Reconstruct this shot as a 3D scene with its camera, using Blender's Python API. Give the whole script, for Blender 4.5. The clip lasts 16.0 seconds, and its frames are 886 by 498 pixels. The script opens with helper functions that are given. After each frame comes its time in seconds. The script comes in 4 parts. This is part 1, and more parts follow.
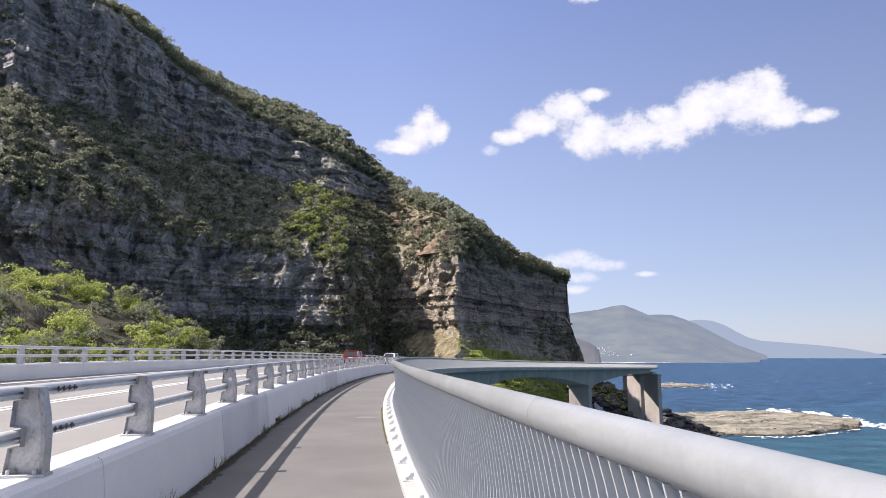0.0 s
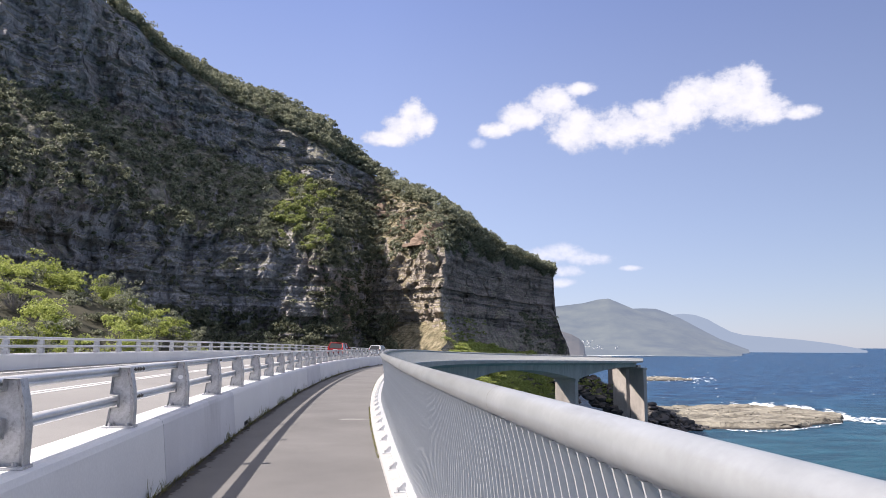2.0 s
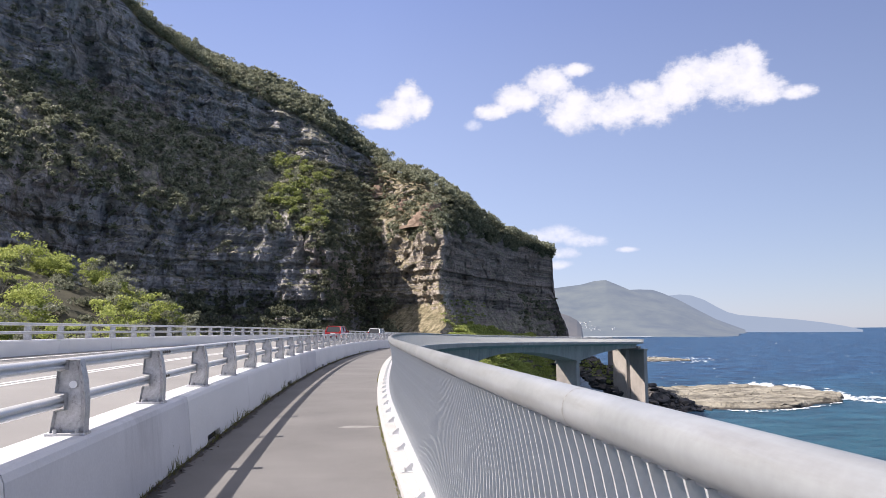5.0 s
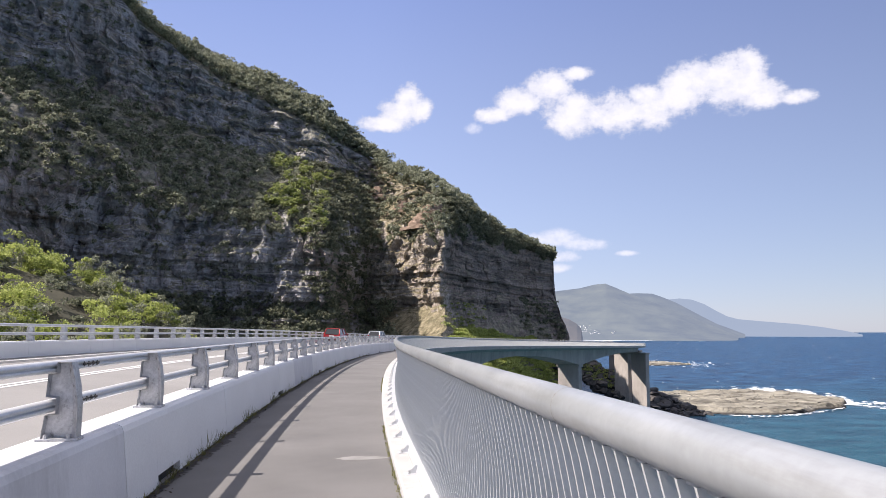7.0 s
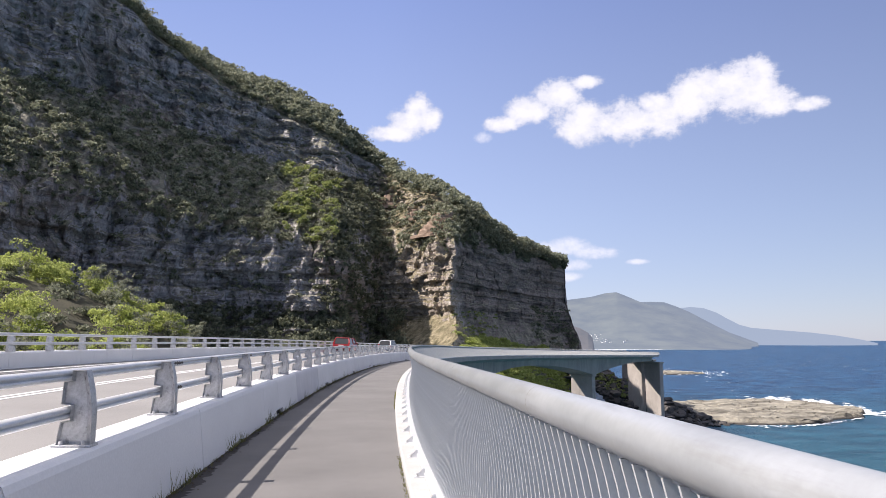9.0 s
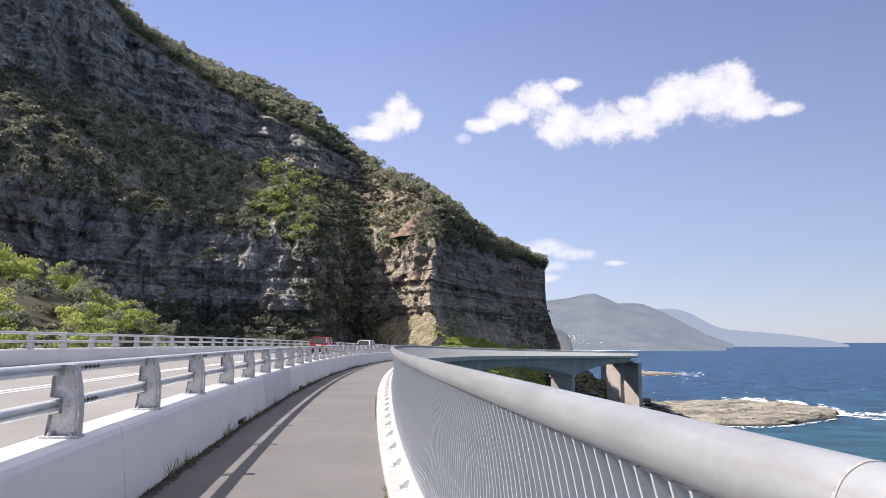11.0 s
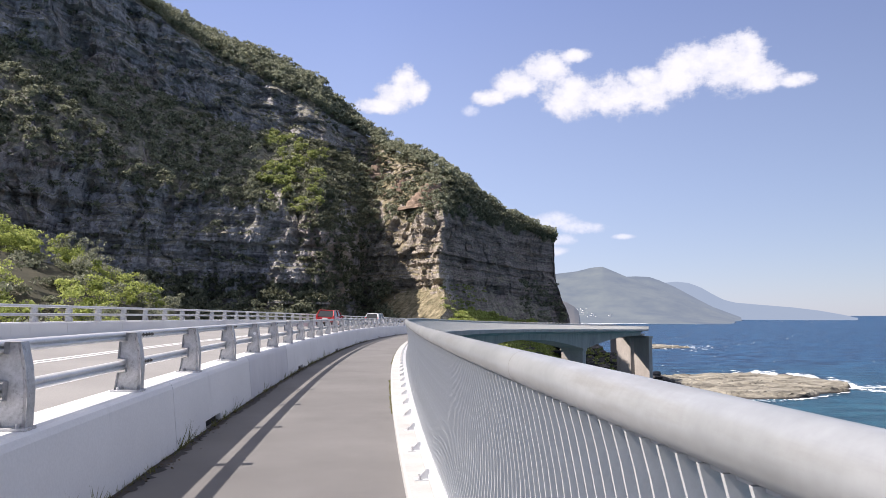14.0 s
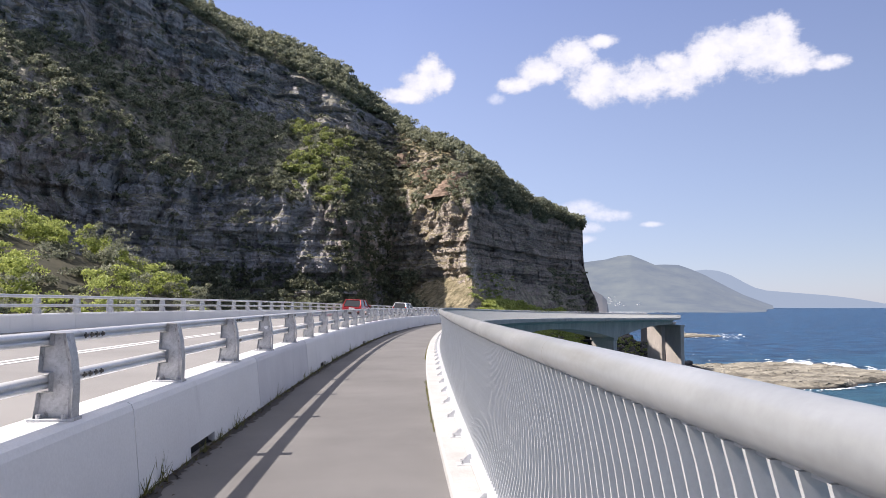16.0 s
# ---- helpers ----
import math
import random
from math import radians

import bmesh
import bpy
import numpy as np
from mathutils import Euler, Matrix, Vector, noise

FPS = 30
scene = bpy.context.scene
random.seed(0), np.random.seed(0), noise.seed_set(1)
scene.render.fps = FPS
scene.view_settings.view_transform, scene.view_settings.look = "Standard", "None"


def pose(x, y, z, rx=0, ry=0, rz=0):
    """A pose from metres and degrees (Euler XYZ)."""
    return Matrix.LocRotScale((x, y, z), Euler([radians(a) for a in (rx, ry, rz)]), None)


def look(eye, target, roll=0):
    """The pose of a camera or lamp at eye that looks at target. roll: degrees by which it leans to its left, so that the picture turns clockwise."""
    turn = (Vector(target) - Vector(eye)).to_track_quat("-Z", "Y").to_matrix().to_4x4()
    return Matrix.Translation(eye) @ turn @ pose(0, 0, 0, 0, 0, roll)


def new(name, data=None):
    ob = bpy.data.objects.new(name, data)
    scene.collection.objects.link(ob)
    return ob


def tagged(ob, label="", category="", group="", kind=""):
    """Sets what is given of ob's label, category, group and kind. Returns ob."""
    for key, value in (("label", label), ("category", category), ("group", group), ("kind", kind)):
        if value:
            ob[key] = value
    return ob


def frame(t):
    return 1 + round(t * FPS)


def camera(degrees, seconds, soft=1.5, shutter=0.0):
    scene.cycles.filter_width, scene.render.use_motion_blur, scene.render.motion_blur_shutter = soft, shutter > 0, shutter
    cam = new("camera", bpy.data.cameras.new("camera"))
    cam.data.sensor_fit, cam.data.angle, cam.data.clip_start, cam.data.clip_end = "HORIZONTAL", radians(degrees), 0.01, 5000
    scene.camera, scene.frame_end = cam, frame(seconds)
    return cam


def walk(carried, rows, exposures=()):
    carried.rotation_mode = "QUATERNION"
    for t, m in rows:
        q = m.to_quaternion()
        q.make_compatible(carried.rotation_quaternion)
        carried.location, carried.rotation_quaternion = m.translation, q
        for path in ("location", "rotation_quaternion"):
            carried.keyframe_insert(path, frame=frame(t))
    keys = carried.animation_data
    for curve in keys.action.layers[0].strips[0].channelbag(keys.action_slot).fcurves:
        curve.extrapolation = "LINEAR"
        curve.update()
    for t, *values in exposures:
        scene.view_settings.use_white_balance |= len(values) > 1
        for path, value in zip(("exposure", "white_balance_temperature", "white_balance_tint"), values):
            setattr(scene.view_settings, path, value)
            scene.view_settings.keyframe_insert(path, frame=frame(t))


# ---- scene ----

cam = camera(65.2, 16.0, soft=0.6)
PATH = [
    (0, (0.076, -0.638, 1.583), (0.254, 1.332, 1.880), 0.0),
    (0.5, (0.054, -0.033, 1.577), (0.238, 1.935, 1.880), 0.2),
    (1, (0.017, 0.586, 1.583), (0.211, 2.554, 1.881), 0.3),
    (1.5, (0.006, 1.197, 1.584), (0.216, 3.165, 1.871), 0.3),
    (2, (0.011, 1.791, 1.585), (0.230, 3.760, 1.861), 0.3),
    (2.5, (-0.021, 2.445, 1.584), (0.198, 4.415, 1.846), 0.3),
    (3, (-0.037, 3.077, 1.586), (0.184, 5.049, 1.840), 0.2),
    (3.5, (-0.070, 3.648, 1.595), (0.157, 5.620, 1.841), -0.1),
    (4, (-0.087, 4.266, 1.585), (0.145, 6.238, 1.823), -0.3),
    (6.5, (-0.226, 7.732, 1.590), (0.001, 9.707, 1.811), 0.1),
    (7, (-0.221, 8.277, 1.588), (0.009, 10.250, 1.823), 0.1),
    (7.5, (-0.217, 8.840, 1.590), (0.007, 10.812, 1.835), 0.0),
    (8, (-0.211, 9.374, 1.577), (0.008, 11.345, 1.837), -0.2),
    (8.5, (-0.222, 9.981, 1.582), (-0.020, 11.954, 1.840), -0.0),
    (9, (-0.223, 10.562, 1.577), (-0.022, 12.535, 1.838), 0.0),
    (11.5, (-0.226, 13.195, 1.535), (0.043, 15.160, 1.796), 0.3),
    (12, (-0.204, 13.800, 1.525), (0.064, 15.766, 1.778), 0.4),
    (12.5, (-0.207, 14.408, 1.533), (0.059, 16.375, 1.771), 0.3),
    (13, (-0.196, 14.994, 1.541), (0.068, 16.964, 1.765), 0.4),
    (13.5, (-0.195, 15.574, 1.550), (0.065, 17.547, 1.757), 0.2),
    (14, (-0.214, 16.172, 1.532), (0.026, 18.149, 1.718), 0.2),
    (14.5, (-0.224, 16.790, 1.520), (-0.007, 18.770, 1.692), -0.2),
    (15, (-0.236, 17.398, 1.526), (-0.046, 19.382, 1.685), -0.1),
    (15.5, (-0.254, 18.019, 1.535), (-0.077, 20.005, 1.691), 0.0),
    (16, (-0.276, 18.647, 1.537), (-0.111, 20.634, 1.692), -0.0),
]
walk(cam, [(t, look(eye, target, roll)) for t, eye, target, roll in PATH],
     exposures=[(0.0, 0.68, 6600, 17), (16.0, 0.68, 6600, 17)])

# ---- light ----
SUN_BEARING, SUN_UP = -92.0, 49.0        # degrees from +y (clockwise), elevation
sun_dir = Vector((math.sin(radians(SUN_BEARING)) * math.cos(radians(SUN_UP)),
                  math.cos(radians(SUN_BEARING)) * math.cos(radians(SUN_UP)), math.sin(radians(SUN_UP))))
world = bpy.data.worlds.new("sky")
scene.world = world
world.use_nodes = True
wn = world.node_tree.nodes
wl = world.node_tree.links


def w_math(op, a, b=None, c=None):
    x = wn.new("ShaderNodeMath")
    x.operation = op
    for sock, v in zip(x.inputs, (a, b, c)):
        if v is None:
            continue
        if hasattr(v, "links"):
            wl.new(v, sock)
        else:
            sock.default_value = v
    return x.outputs[0]


def w_noise(vec, scale, detail, rough):
    x = wn.new("ShaderNodeTexNoise")
    x.inputs["Scale"].default_value, x.inputs["Detail"].default_value, x.inputs["Roughness"].default_value = scale, detail, rough
    wl.new(vec, x.inputs["Vector"])
    return x.outputs[0]


sky = wn.new("ShaderNodeTexSky")
sky.sky_type, sky.sun_disc = "NISHITA", False
sky.sun_elevation, sky.sun_rotation = radians(SUN_UP), radians(SUN_BEARING)
sky.air_density, sky.dust_density, sky.ozone_density, sky.altitude = 1.0, 0.25, 3.5, 30
wl.new(sky.outputs[0], wn["Background"].inputs[0])
wn["Background"].inputs[1].default_value = 0.135
# sea haze: a veil that thickens towards the horizon
tc = wn.new("ShaderNodeTexCoord")
sp = wn.new("ShaderNodeSeparateXYZ")
wl.new(tc.outputs["Generated"], sp.inputs[0])
up = w_math("MULTIPLY", w_math("ARCSINE", sp.outputs[2]), 180 / math.pi)
bearing = w_math("MULTIPLY", w_math("ARCTAN2", sp.outputs[0], sp.outputs[1]), 180 / math.pi)
hr = wn.new("ShaderNodeValToRGB")
for el, (pos, col) in zip([*hr.color_ramp.elements, *(hr.color_ramp.elements.new(q) for q in (0.5, 0.6, 0.7))],
                          ((0.0, (0.37, 0.435, 0.575, 1)), (1.0, (0.055, 0.085, 0.21, 1)), (0.16, (0.305, 0.38, 0.565, 1)), (0.45, (0.185, 0.25, 0.48, 1)), (0.7, (0.11, 0.15, 0.31, 1)))):
    el.position, el.color = pos, col
wl.new(w_math("DIVIDE", w_math("MAXIMUM", up, 0.0), 60.0), hr.inputs[0])
veil = wn.new("ShaderNodeBackground")
wl.new(hr.outputs[0], veil.inputs[0])
# the sky deepens away from the sun
wl.new(w_math("SUBTRACT", 1.0, w_math("MULTIPLY", w_math("MINIMUM", w_math("MAXIMUM", bearing, 0.0), 60.0), 0.0085)), veil.inputs[1])
m1 = wn.new("ShaderNodeMixShader")
m1.inputs[0].default_value = 0.8
wl.new(wn["Background"].outputs[0], m1.inputs[1])
wl.new(veil.outputs[0], m1.inputs[2])
# heaped clouds: soft lobes (bearing, elevation, half width, half height in degrees) broken up by noise
LOBES = [(10.3, 17.6, 1.7, 0.7), (12.6, 18.7, 2.2, 1.2), (15.2, 19.8, 2.2, 1.4), (17.6, 20.6, 1.5, 0.6), (17.2, 17.5, 2.9, 1.9), (20.8, 17.4, 2.7, 1.7), (23.4, 17.3, 2.6, 1.5)]
LOBES += [(25.6, 18.6, 2.3, 2.0), (27.4, 19.3, 1.8, 1.7), (29.6, 18.9, 2.5, 2.4), (30.8, 19.4, 1.5, 1.7), (31.8, 17.6, 1.7, 1.1), (34.2, 17.1, 1.4, 0.55), (23.0, 18.6, 1.6, 0.9)]
LOBES += [(1.0, 16.9, 2.6, 0.7), (2.2, 17.8, 1.9, 1.2), (3.2, 18.7, 1.4, 1.5), (4.2, 18.2, 1.1, 1.2), (17.0, 28.4, 1.7, 1.0)]
FAINT = [(13.5, 7.3, 2.2, 0.7), (15.4, 7.5, 2.2, 0.9), (17.8, 7.0, 2.2, 0.6), (16.0, 6.1, 1.6, 0.5), (15.6, 5.1, 1.3, 0.4), (21.2, 6.2, 1.0, 0.25), (8.7, 16.6, 0.9, 0.5)]
cv = wn.new("ShaderNodeCombineXYZ")
wl.new(bearing, cv.inputs[0])
wl.new(w_math("MULTIPLY", up, 1.25), cv.inputs[1])
billow = w_noise(cv.outputs[0], 0.55, 9.0, 0.62)
wisp = w_noise(cv.outputs[0], 1.6, 8.0, 0.65)


def heap(lobes):
    out = None
    for b0, e0, w0, h0 in lobes:
        dx = w_math("DIVIDE", w_math("SUBTRACT", bearing, b0 + 0.5), w0 * 1.06)
        dy = w_math("DIVIDE", w_math("SUBTRACT", up, e0), h0 * 1.12)
        v = w_math("SUBTRACT", 1.0, w_math("ADD", w_math("MULTIPLY", dx, dx), w_math("MULTIPLY", dy, dy)))
        out = v if out is None else w_math("SMOOTH_MAX", out, v, 0.6)
    return out


def cloud_layer(below, lobes, edge, cover, tone):
    body_ = heap(lobes)
    dens = w_math("ADD", body_, w_math("ADD", w_math("MULTIPLY", w_math("SUBTRACT", billow, 0.5), 1.7), w_math("MULTIPLY", w_math("SUBTRACT", wisp, 0.5), 1.15)))
    a = wn.new("ShaderNodeMapRange")
    a.interpolation_type = "SMOOTHSTEP"
    a.inputs["From Min"].default_value, a.inputs["From Max"].default_value, a.inputs["To Max"].default_value = 0.0, edge, cover
    wl.new(dens, a.inputs[0])
    sh = wn.new("ShaderNodeValToRGB")
    for el, (pos, col) in zip(sh.color_ramp.elements, tone):
        el.position, el.color = pos, col
    wl.new(w_math("ADD", w_math("MULTIPLY", billow, 0.6), w_math("MULTIPLY", w_math("MINIMUM", body_, 0.9), 0.3)), sh.inputs[0])
    bg = wn.new("ShaderNodeBackground")
    wl.new(sh.outputs[0], bg.inputs[0])
    mx = wn.new("ShaderNodeMixShader")
    wl.new(a.outputs[0], mx.inputs[0])
    wl.new(below, mx.inputs[1])
    wl.new(bg.outputs[0], mx.inputs[2])
    return mx.outputs[0]


lay = cloud_layer(m1.outputs[0], FAINT, 1.2, 0.85, ((0.35, (0.46, 0.50, 0.60, 1)), (0.65, (0.58, 0.61, 0.68, 1))))
lay = cloud_layer(lay, LOBES, 0.75, 0.97, ((0.36, (0.41, 0.445, 0.54, 1)), (0.60, (0.62, 0.635, 0.675, 1))))
wl.new(lay, wn["World Output"].inputs[0])
sun = new("sun", bpy.data.lights.new("sun", "SUN"))
sun.data.energy, sun.data.angle, sun.data.color = 5.0, radians(0.53), (1.0, 0.95, 0.87)
sun.matrix_world = look(tuple(sun_dir * 400), (0, 0, 0))

# ---- plan of the bridge: a line along the feet of the near rail posts ----
DS = 0.5
_s = np.arange(-80, 560 + DS, DS)
_h = np.where(_s < 12, -1.32, -1.32 + np.degrees((_s - 12) / 310))
_h = np.where(_s > 235.6, 40.0 - np.degrees((_s - 235.6) / 300), _h)
_h = np.radians(np.maximum(_h, -1.32))
_x = np.concatenate([[0], np.cumsum(np.sin((_h[1:] + _h[:-1]) / 2) * DS)])
_y = np.concatenate([[0], np.cumsum(np.cos((_h[1:] + _h[:-1]) / 2) * DS)])
_i = int(round((9.4 + 80) / DS))
_x, _y = _x - _x[_i] - 2.30, _y - _y[_i] + 9.4


def deck_z(s):
    q = np.asarray(s, float) - 70
    return -0.0185 * (q + np.sqrt(q * q + 900)) / 2 + 0.0185 * (-79 + math.sqrt(79 * 79 + 900)) / 2


def at(s, u, z):
    """World places at s metres along the bridge, u metres to its right, z metres over its footway."""
    s = np.asarray(s, float)
    h = np.interp(s, _s, _h)
    return np.stack([np.interp(s, _s, _x) + u * np.cos(h), np.interp(s, _s, _y) - u * np.sin(h), deck_z(s) + z], -1)


def heading(s):
    return float(np.interp(s, _s, _h))


def stand(s, u, z):
    """The pose of a thing that stands on the bridge, its own y along the road."""
    p = at(s, u, z)
    return Matrix.Translation(Vector(p)) @ Matrix.Rotation(-heading(s), 4, "Z")


# ---- mesh helpers ----
def mesh_object(name, verts, faces, material, parent=None, label="", smooth=False):
    me = bpy.data.meshes.new(name)
    me.from_pydata([tuple(map(float, v)) for v in verts], [], [tuple(map(int, f)) for f in faces])
    if smooth:
        me.polygons.foreach_set("use_smooth", [True] * len(me.polygons))
    me.materials.append(material)
    me.update()
    ob = new(name, me)
    if parent:
        ob.parent = parent
    if label:
        tagged(ob, label)
    return ob


def fast_mesh(name, verts, faces, material, parent=None, smooth=False):
    """A mesh from arrays: verts (n, 3), faces (m, 3 or 4)."""
    verts, faces = np.asarray(verts, np.float32), np.asarray(faces, np.int32)
    me = bpy.data.meshes.new(name)
    k = faces.shape[1]
    me.vertices.add(len(verts))
    me.vertices.foreach_set("co", verts.ravel())
    me.loops.add(faces.size)
    me.loops.foreach_set("vertex_index", faces.ravel())
    me.polygons.add(len(faces))
    me.polygons.foreach_set("loop_start", np.arange(0, faces.size, k, dtype=np.int32))
    me.polygons.foreach_set("use_smooth", np.full(len(faces), smooth))
    me.materials.append(material)
    me.update(calc_edges=True)
    me.validate()
    ob = new(name, me)
    if parent:
        ob.parent = parent
    return ob


def part(name, bm, material, parent, label="", smooth=False):
    me = bpy.data.meshes.new(name)
    bmesh.ops.recalc_face_normals(bm, faces=bm.faces[:])
    bm.to_mesh(me)
    bm.free()
    if smooth:
        me.polygons.foreach_set("use_smooth", [True] * len(me.polygons))
    me.materials.append(material)
    ob = new(name, me)
    ob.parent = parent
    if label:
        tagged(ob, label)
    return ob


def box(bm, x0, x1, y0, y1, z0, z1, bevel=0.0):
    g = bmesh.ops.create_cube(bm, size=1)["verts"]
    for v in g:
        v.co = Vector(((x0 + x1) / 2 + v.co.x * (x1 - x0), (y0 + y1) / 2 + v.co.y * (y1 - y0), (z0 + z1) / 2 + v.co.z * (z1 - z0)))
    if bevel:
        es = list({e for v in g for e in v.link_edges})
        bmesh.ops.bevel(bm, geom=es, offset=bevel, segments=1, affect="EDGES")


def tube(bm, p, q, r0, r1=None, n=8):
    p, q = Vector(p), Vector(q)
    r1 = r0 if r1 is None else r1
    m = Matrix.Translation((p + q) / 2) @ (q - p).to_track_quat("Z", "Y").to_matrix().to_4x4()
    bmesh.ops.create_cone(bm, cap_ends=True, segments=n, radius1=r0, radius2=r1, depth=(q - p).length, matrix=m)


def sweep_data(profile, s0, s1, ds, profile_at=None, caps=True):
    """A closed cross-section (u, z) drawn along the bridge, with end caps."""
    n = max(2, int(math.ceil((s1 - s0) / ds)) + 1)
    ss = np.linspace(s0, s1, n)
    rows = []
    for s in ss:
        pr = np.array(profile_at(s) if profile_at else profile, float)
        rows.append(at(np.full(len(pr), s), pr[:, 0], pr[:, 1]))
    k = len(rows[0])
    faces = [(i * k + j, i * k + (j + 1) % k, (i + 1) * k + (j + 1) % k, (i + 1) * k + j) for i in range(n - 1) for j in range(k)]
    if caps:
        faces += [tuple(reversed(range(k))), tuple(range((n - 1) * k, n * k))]
    return np.concatenate(rows), faces


def sweep(name, profile, s0, s1, ds, material, parent=None, profile_at=None, smooth=False):
    v, f = sweep_data(profile, s0, s1, ds, profile_at, caps=not smooth)
    ob = mesh_object(name, v, f, material, parent)
    if smooth:
        me = ob.data
        me.polygons.foreach_set("use_smooth", [len(p.vertices) == 4 for p in me.polygons])
    return ob


def thing(name, label, category, group="", kind="", m=None):
    ob = new(name)
    ob.empty_display_size = 0.2
    if m is not None:
        ob.matrix_world = m
    return tagged(ob, label, category, group, kind)


def rnd3(ix, iy, iz, seed):
    h = (ix.astype(np.int64) * 374761393 + iy.astype(np.int64) * 668265263 + iz.astype(np.int64) * 2147483647 + seed * 1274126177) & 0xFFFFFFFF
    h = ((h ^ (h >> 13)) * 1274126177) & 0xFFFFFFFF
    h = ((h ^ (h >> 16)) * 2246822519) & 0xFFFFFFFF
    return ((h ^ (h >> 15)) & 0xFFFFFF) / 0xFFFFFF


def vnoise(p, seed=0):
    """Smooth value noise, 0 to 1, of places (n, 3)."""
    i = np.floor(p)
    f = p - i
    f = f * f * (3 - 2 * f)
    i = i.astype(np.int64)
    out = 0
    for dx in (0, 1):
        for dy in (0, 1):
            for dz in (0, 1):
                w = (f[:, 0] if dx else 1 - f[:, 0]) * (f[:, 1] if dy else 1 - f[:, 1]) * (f[:, 2] if dz else 1 - f[:, 2])
                out = out + w * rnd3(i[:, 0] + dx, i[:, 1] + dy, i[:, 2] + dz, seed)
    return out


def fbm(p, octaves=4, seed=0):
    out, a, tot = 0, 1.0, 0
    for k in range(octaves):
        out = out + a * vnoise(p * 2.0 ** k + 17.3 * k, seed + k)
        tot += a
        a *= 0.5
    return out / tot


# ---- materials ----
def material(name):
    m = bpy.data.materials.new(name)
    m.use_nodes = True
    return m, m.node_tree.nodes, m.node_tree.links, m.node_tree.nodes["Principled BSDF"]


def mapped(n, l, scale, coord="Object"):
    tc, mp = n.new("ShaderNodeTexCoord"), n.new("ShaderNodeMapping")
    mp.inputs["Scale"].default_value = scale if isinstance(scale, tuple) else (scale,) * 3
    l.new(tc.outputs[coord], mp.inputs[0])
    return mp.outputs[0]


def noise_of(n, l, scale, detail=4.0, rough=0.55, coord="Object"):
    t = n.new("ShaderNodeTexNoise")
    t.inputs["Scale"].default_value = 1.0
    t.inputs["Detail"].default_value, t.inputs["Roughness"].default_value = detail, rough
    l.new(mapped(n, l, scale, coord), t.inputs["Vector"])
    return t.outputs[0]


def ramp(n, l, fac, stops):
    r = n.new("ShaderNodeValToRGB")
    e = r.color_ramp.elements
    while len(e) < len(stops):
        e.new(0.5)
    for el, (pos, col) in zip(e, stops):
        el.position = pos
        el.color = (*col, 1) if isinstance(col, tuple) else (col, col, col, 1)
    l.new(fac, r.inputs[0])
    return r.outputs[0]


def mix(n, l, fac, a, b, mode="MIX"):
    x = n.new("ShaderNodeMix")
    x.data_type, x.blend_type = "RGBA", mode
    for sock, v in ((x.inputs[0], fac), (x.inputs[6], a), (x.inputs[7], b)):
        if hasattr(v, "links"):
            l.new(v, sock)
        else:
            sock.default_value = v if not isinstance(v, tuple) else (*v, 1)
    return x.outputs[2]


def bump(n, l, height, strength, distance, b):
    x = n.new("ShaderNodeBump")
    x.inputs["Strength"].default_value, x.inputs["Distance"].default_value = strength, distance
    l.new(height, x.inputs["Height"])
    l.new(x.outputs[0], b.inputs["Normal"])


def math_node(n, l, op, a, b=None):
    x = n.new("ShaderNodeMath")
    x.operation = op
    for sock, v in ((x.inputs[0], a), (x.inputs[1], b)):
        if v is None:
            continue
        if hasattr(v, "links"):
            l.new(v, sock)
        else:
            sock.default_value = v
    return x.outputs[0]


def surface(name, dark, light, scale, rough, grain=0.0, grain_scale=60.0, metal=0.0, stains=None, coord="Object", speck=0.45):
    """A plain surface with large and small variation."""
    m, n, l, b = material(name)
    big = noise_of(n, l, scale, 5, 0.6, coord)
    col = ramp(n, l, big, [(0.3, dark), (0.7, light)])
    if stains:
        st = noise_of(n, l, stains[0], 6, 0.65, coord)
        col = mix(n, l, ramp(n, l, st, [(stains[2], 0.0), (stains[2] + 0.15, stains[3])]), col, stains[1])
    fine = noise_of(n, l, grain_scale, 3, 0.6, coord)
    col = mix(n, l, speck, col, ramp(n, l, fine, [(0.3, 0.5), (0.7, 1.0)]), "MULTIPLY")
    l.new(col, b.inputs["Base Color"])
    b.inputs["Roughness"].default_value, b.inputs["Metallic"].default_value = rough, metal
    if grain:
        bump(n, l, fine, 0.6, grain, b)
    return m


M_white = surface("painted_concrete", (0.76, 0.76, 0.76), (0.84, 0.84, 0.84), (0.5, 0.5, 0.9), 0.75, 0.002, 40,
                  stains=((1.2, 1.2, 0.35), (0.55, 0.55, 0.55), 0.6, 0.5), speck=0.15)
M_grey_white = surface("weathered_painted_concrete", (0.6, 0.6, 0.62), (0.72, 0.72, 0.74), 0.7, 0.8, 0.002, 40,
                       stains=((1.5, 1.5, 0.3), (0.45, 0.45, 0.46), 0.55, 0.6), speck=0.15)
M_conc = surface("concrete", (0.37, 0.335, 0.30), (0.53, 0.48, 0.435), (0.25, 0.25, 0.12), 0.85, 0.01, 6,
                 stains=((0.5, 0.5, 0.08), (0.22, 0.215, 0.21), 0.54, 0.6))
M_kerb = surface("pale_kerb_concrete", (0.38, 0.375, 0.36), (0.48, 0.475, 0.46), 1.6, 0.85, 0.002, 60, stains=(3.0, (0.36, 0.35, 0.33), 0.56, 0.6), speck=0.25)
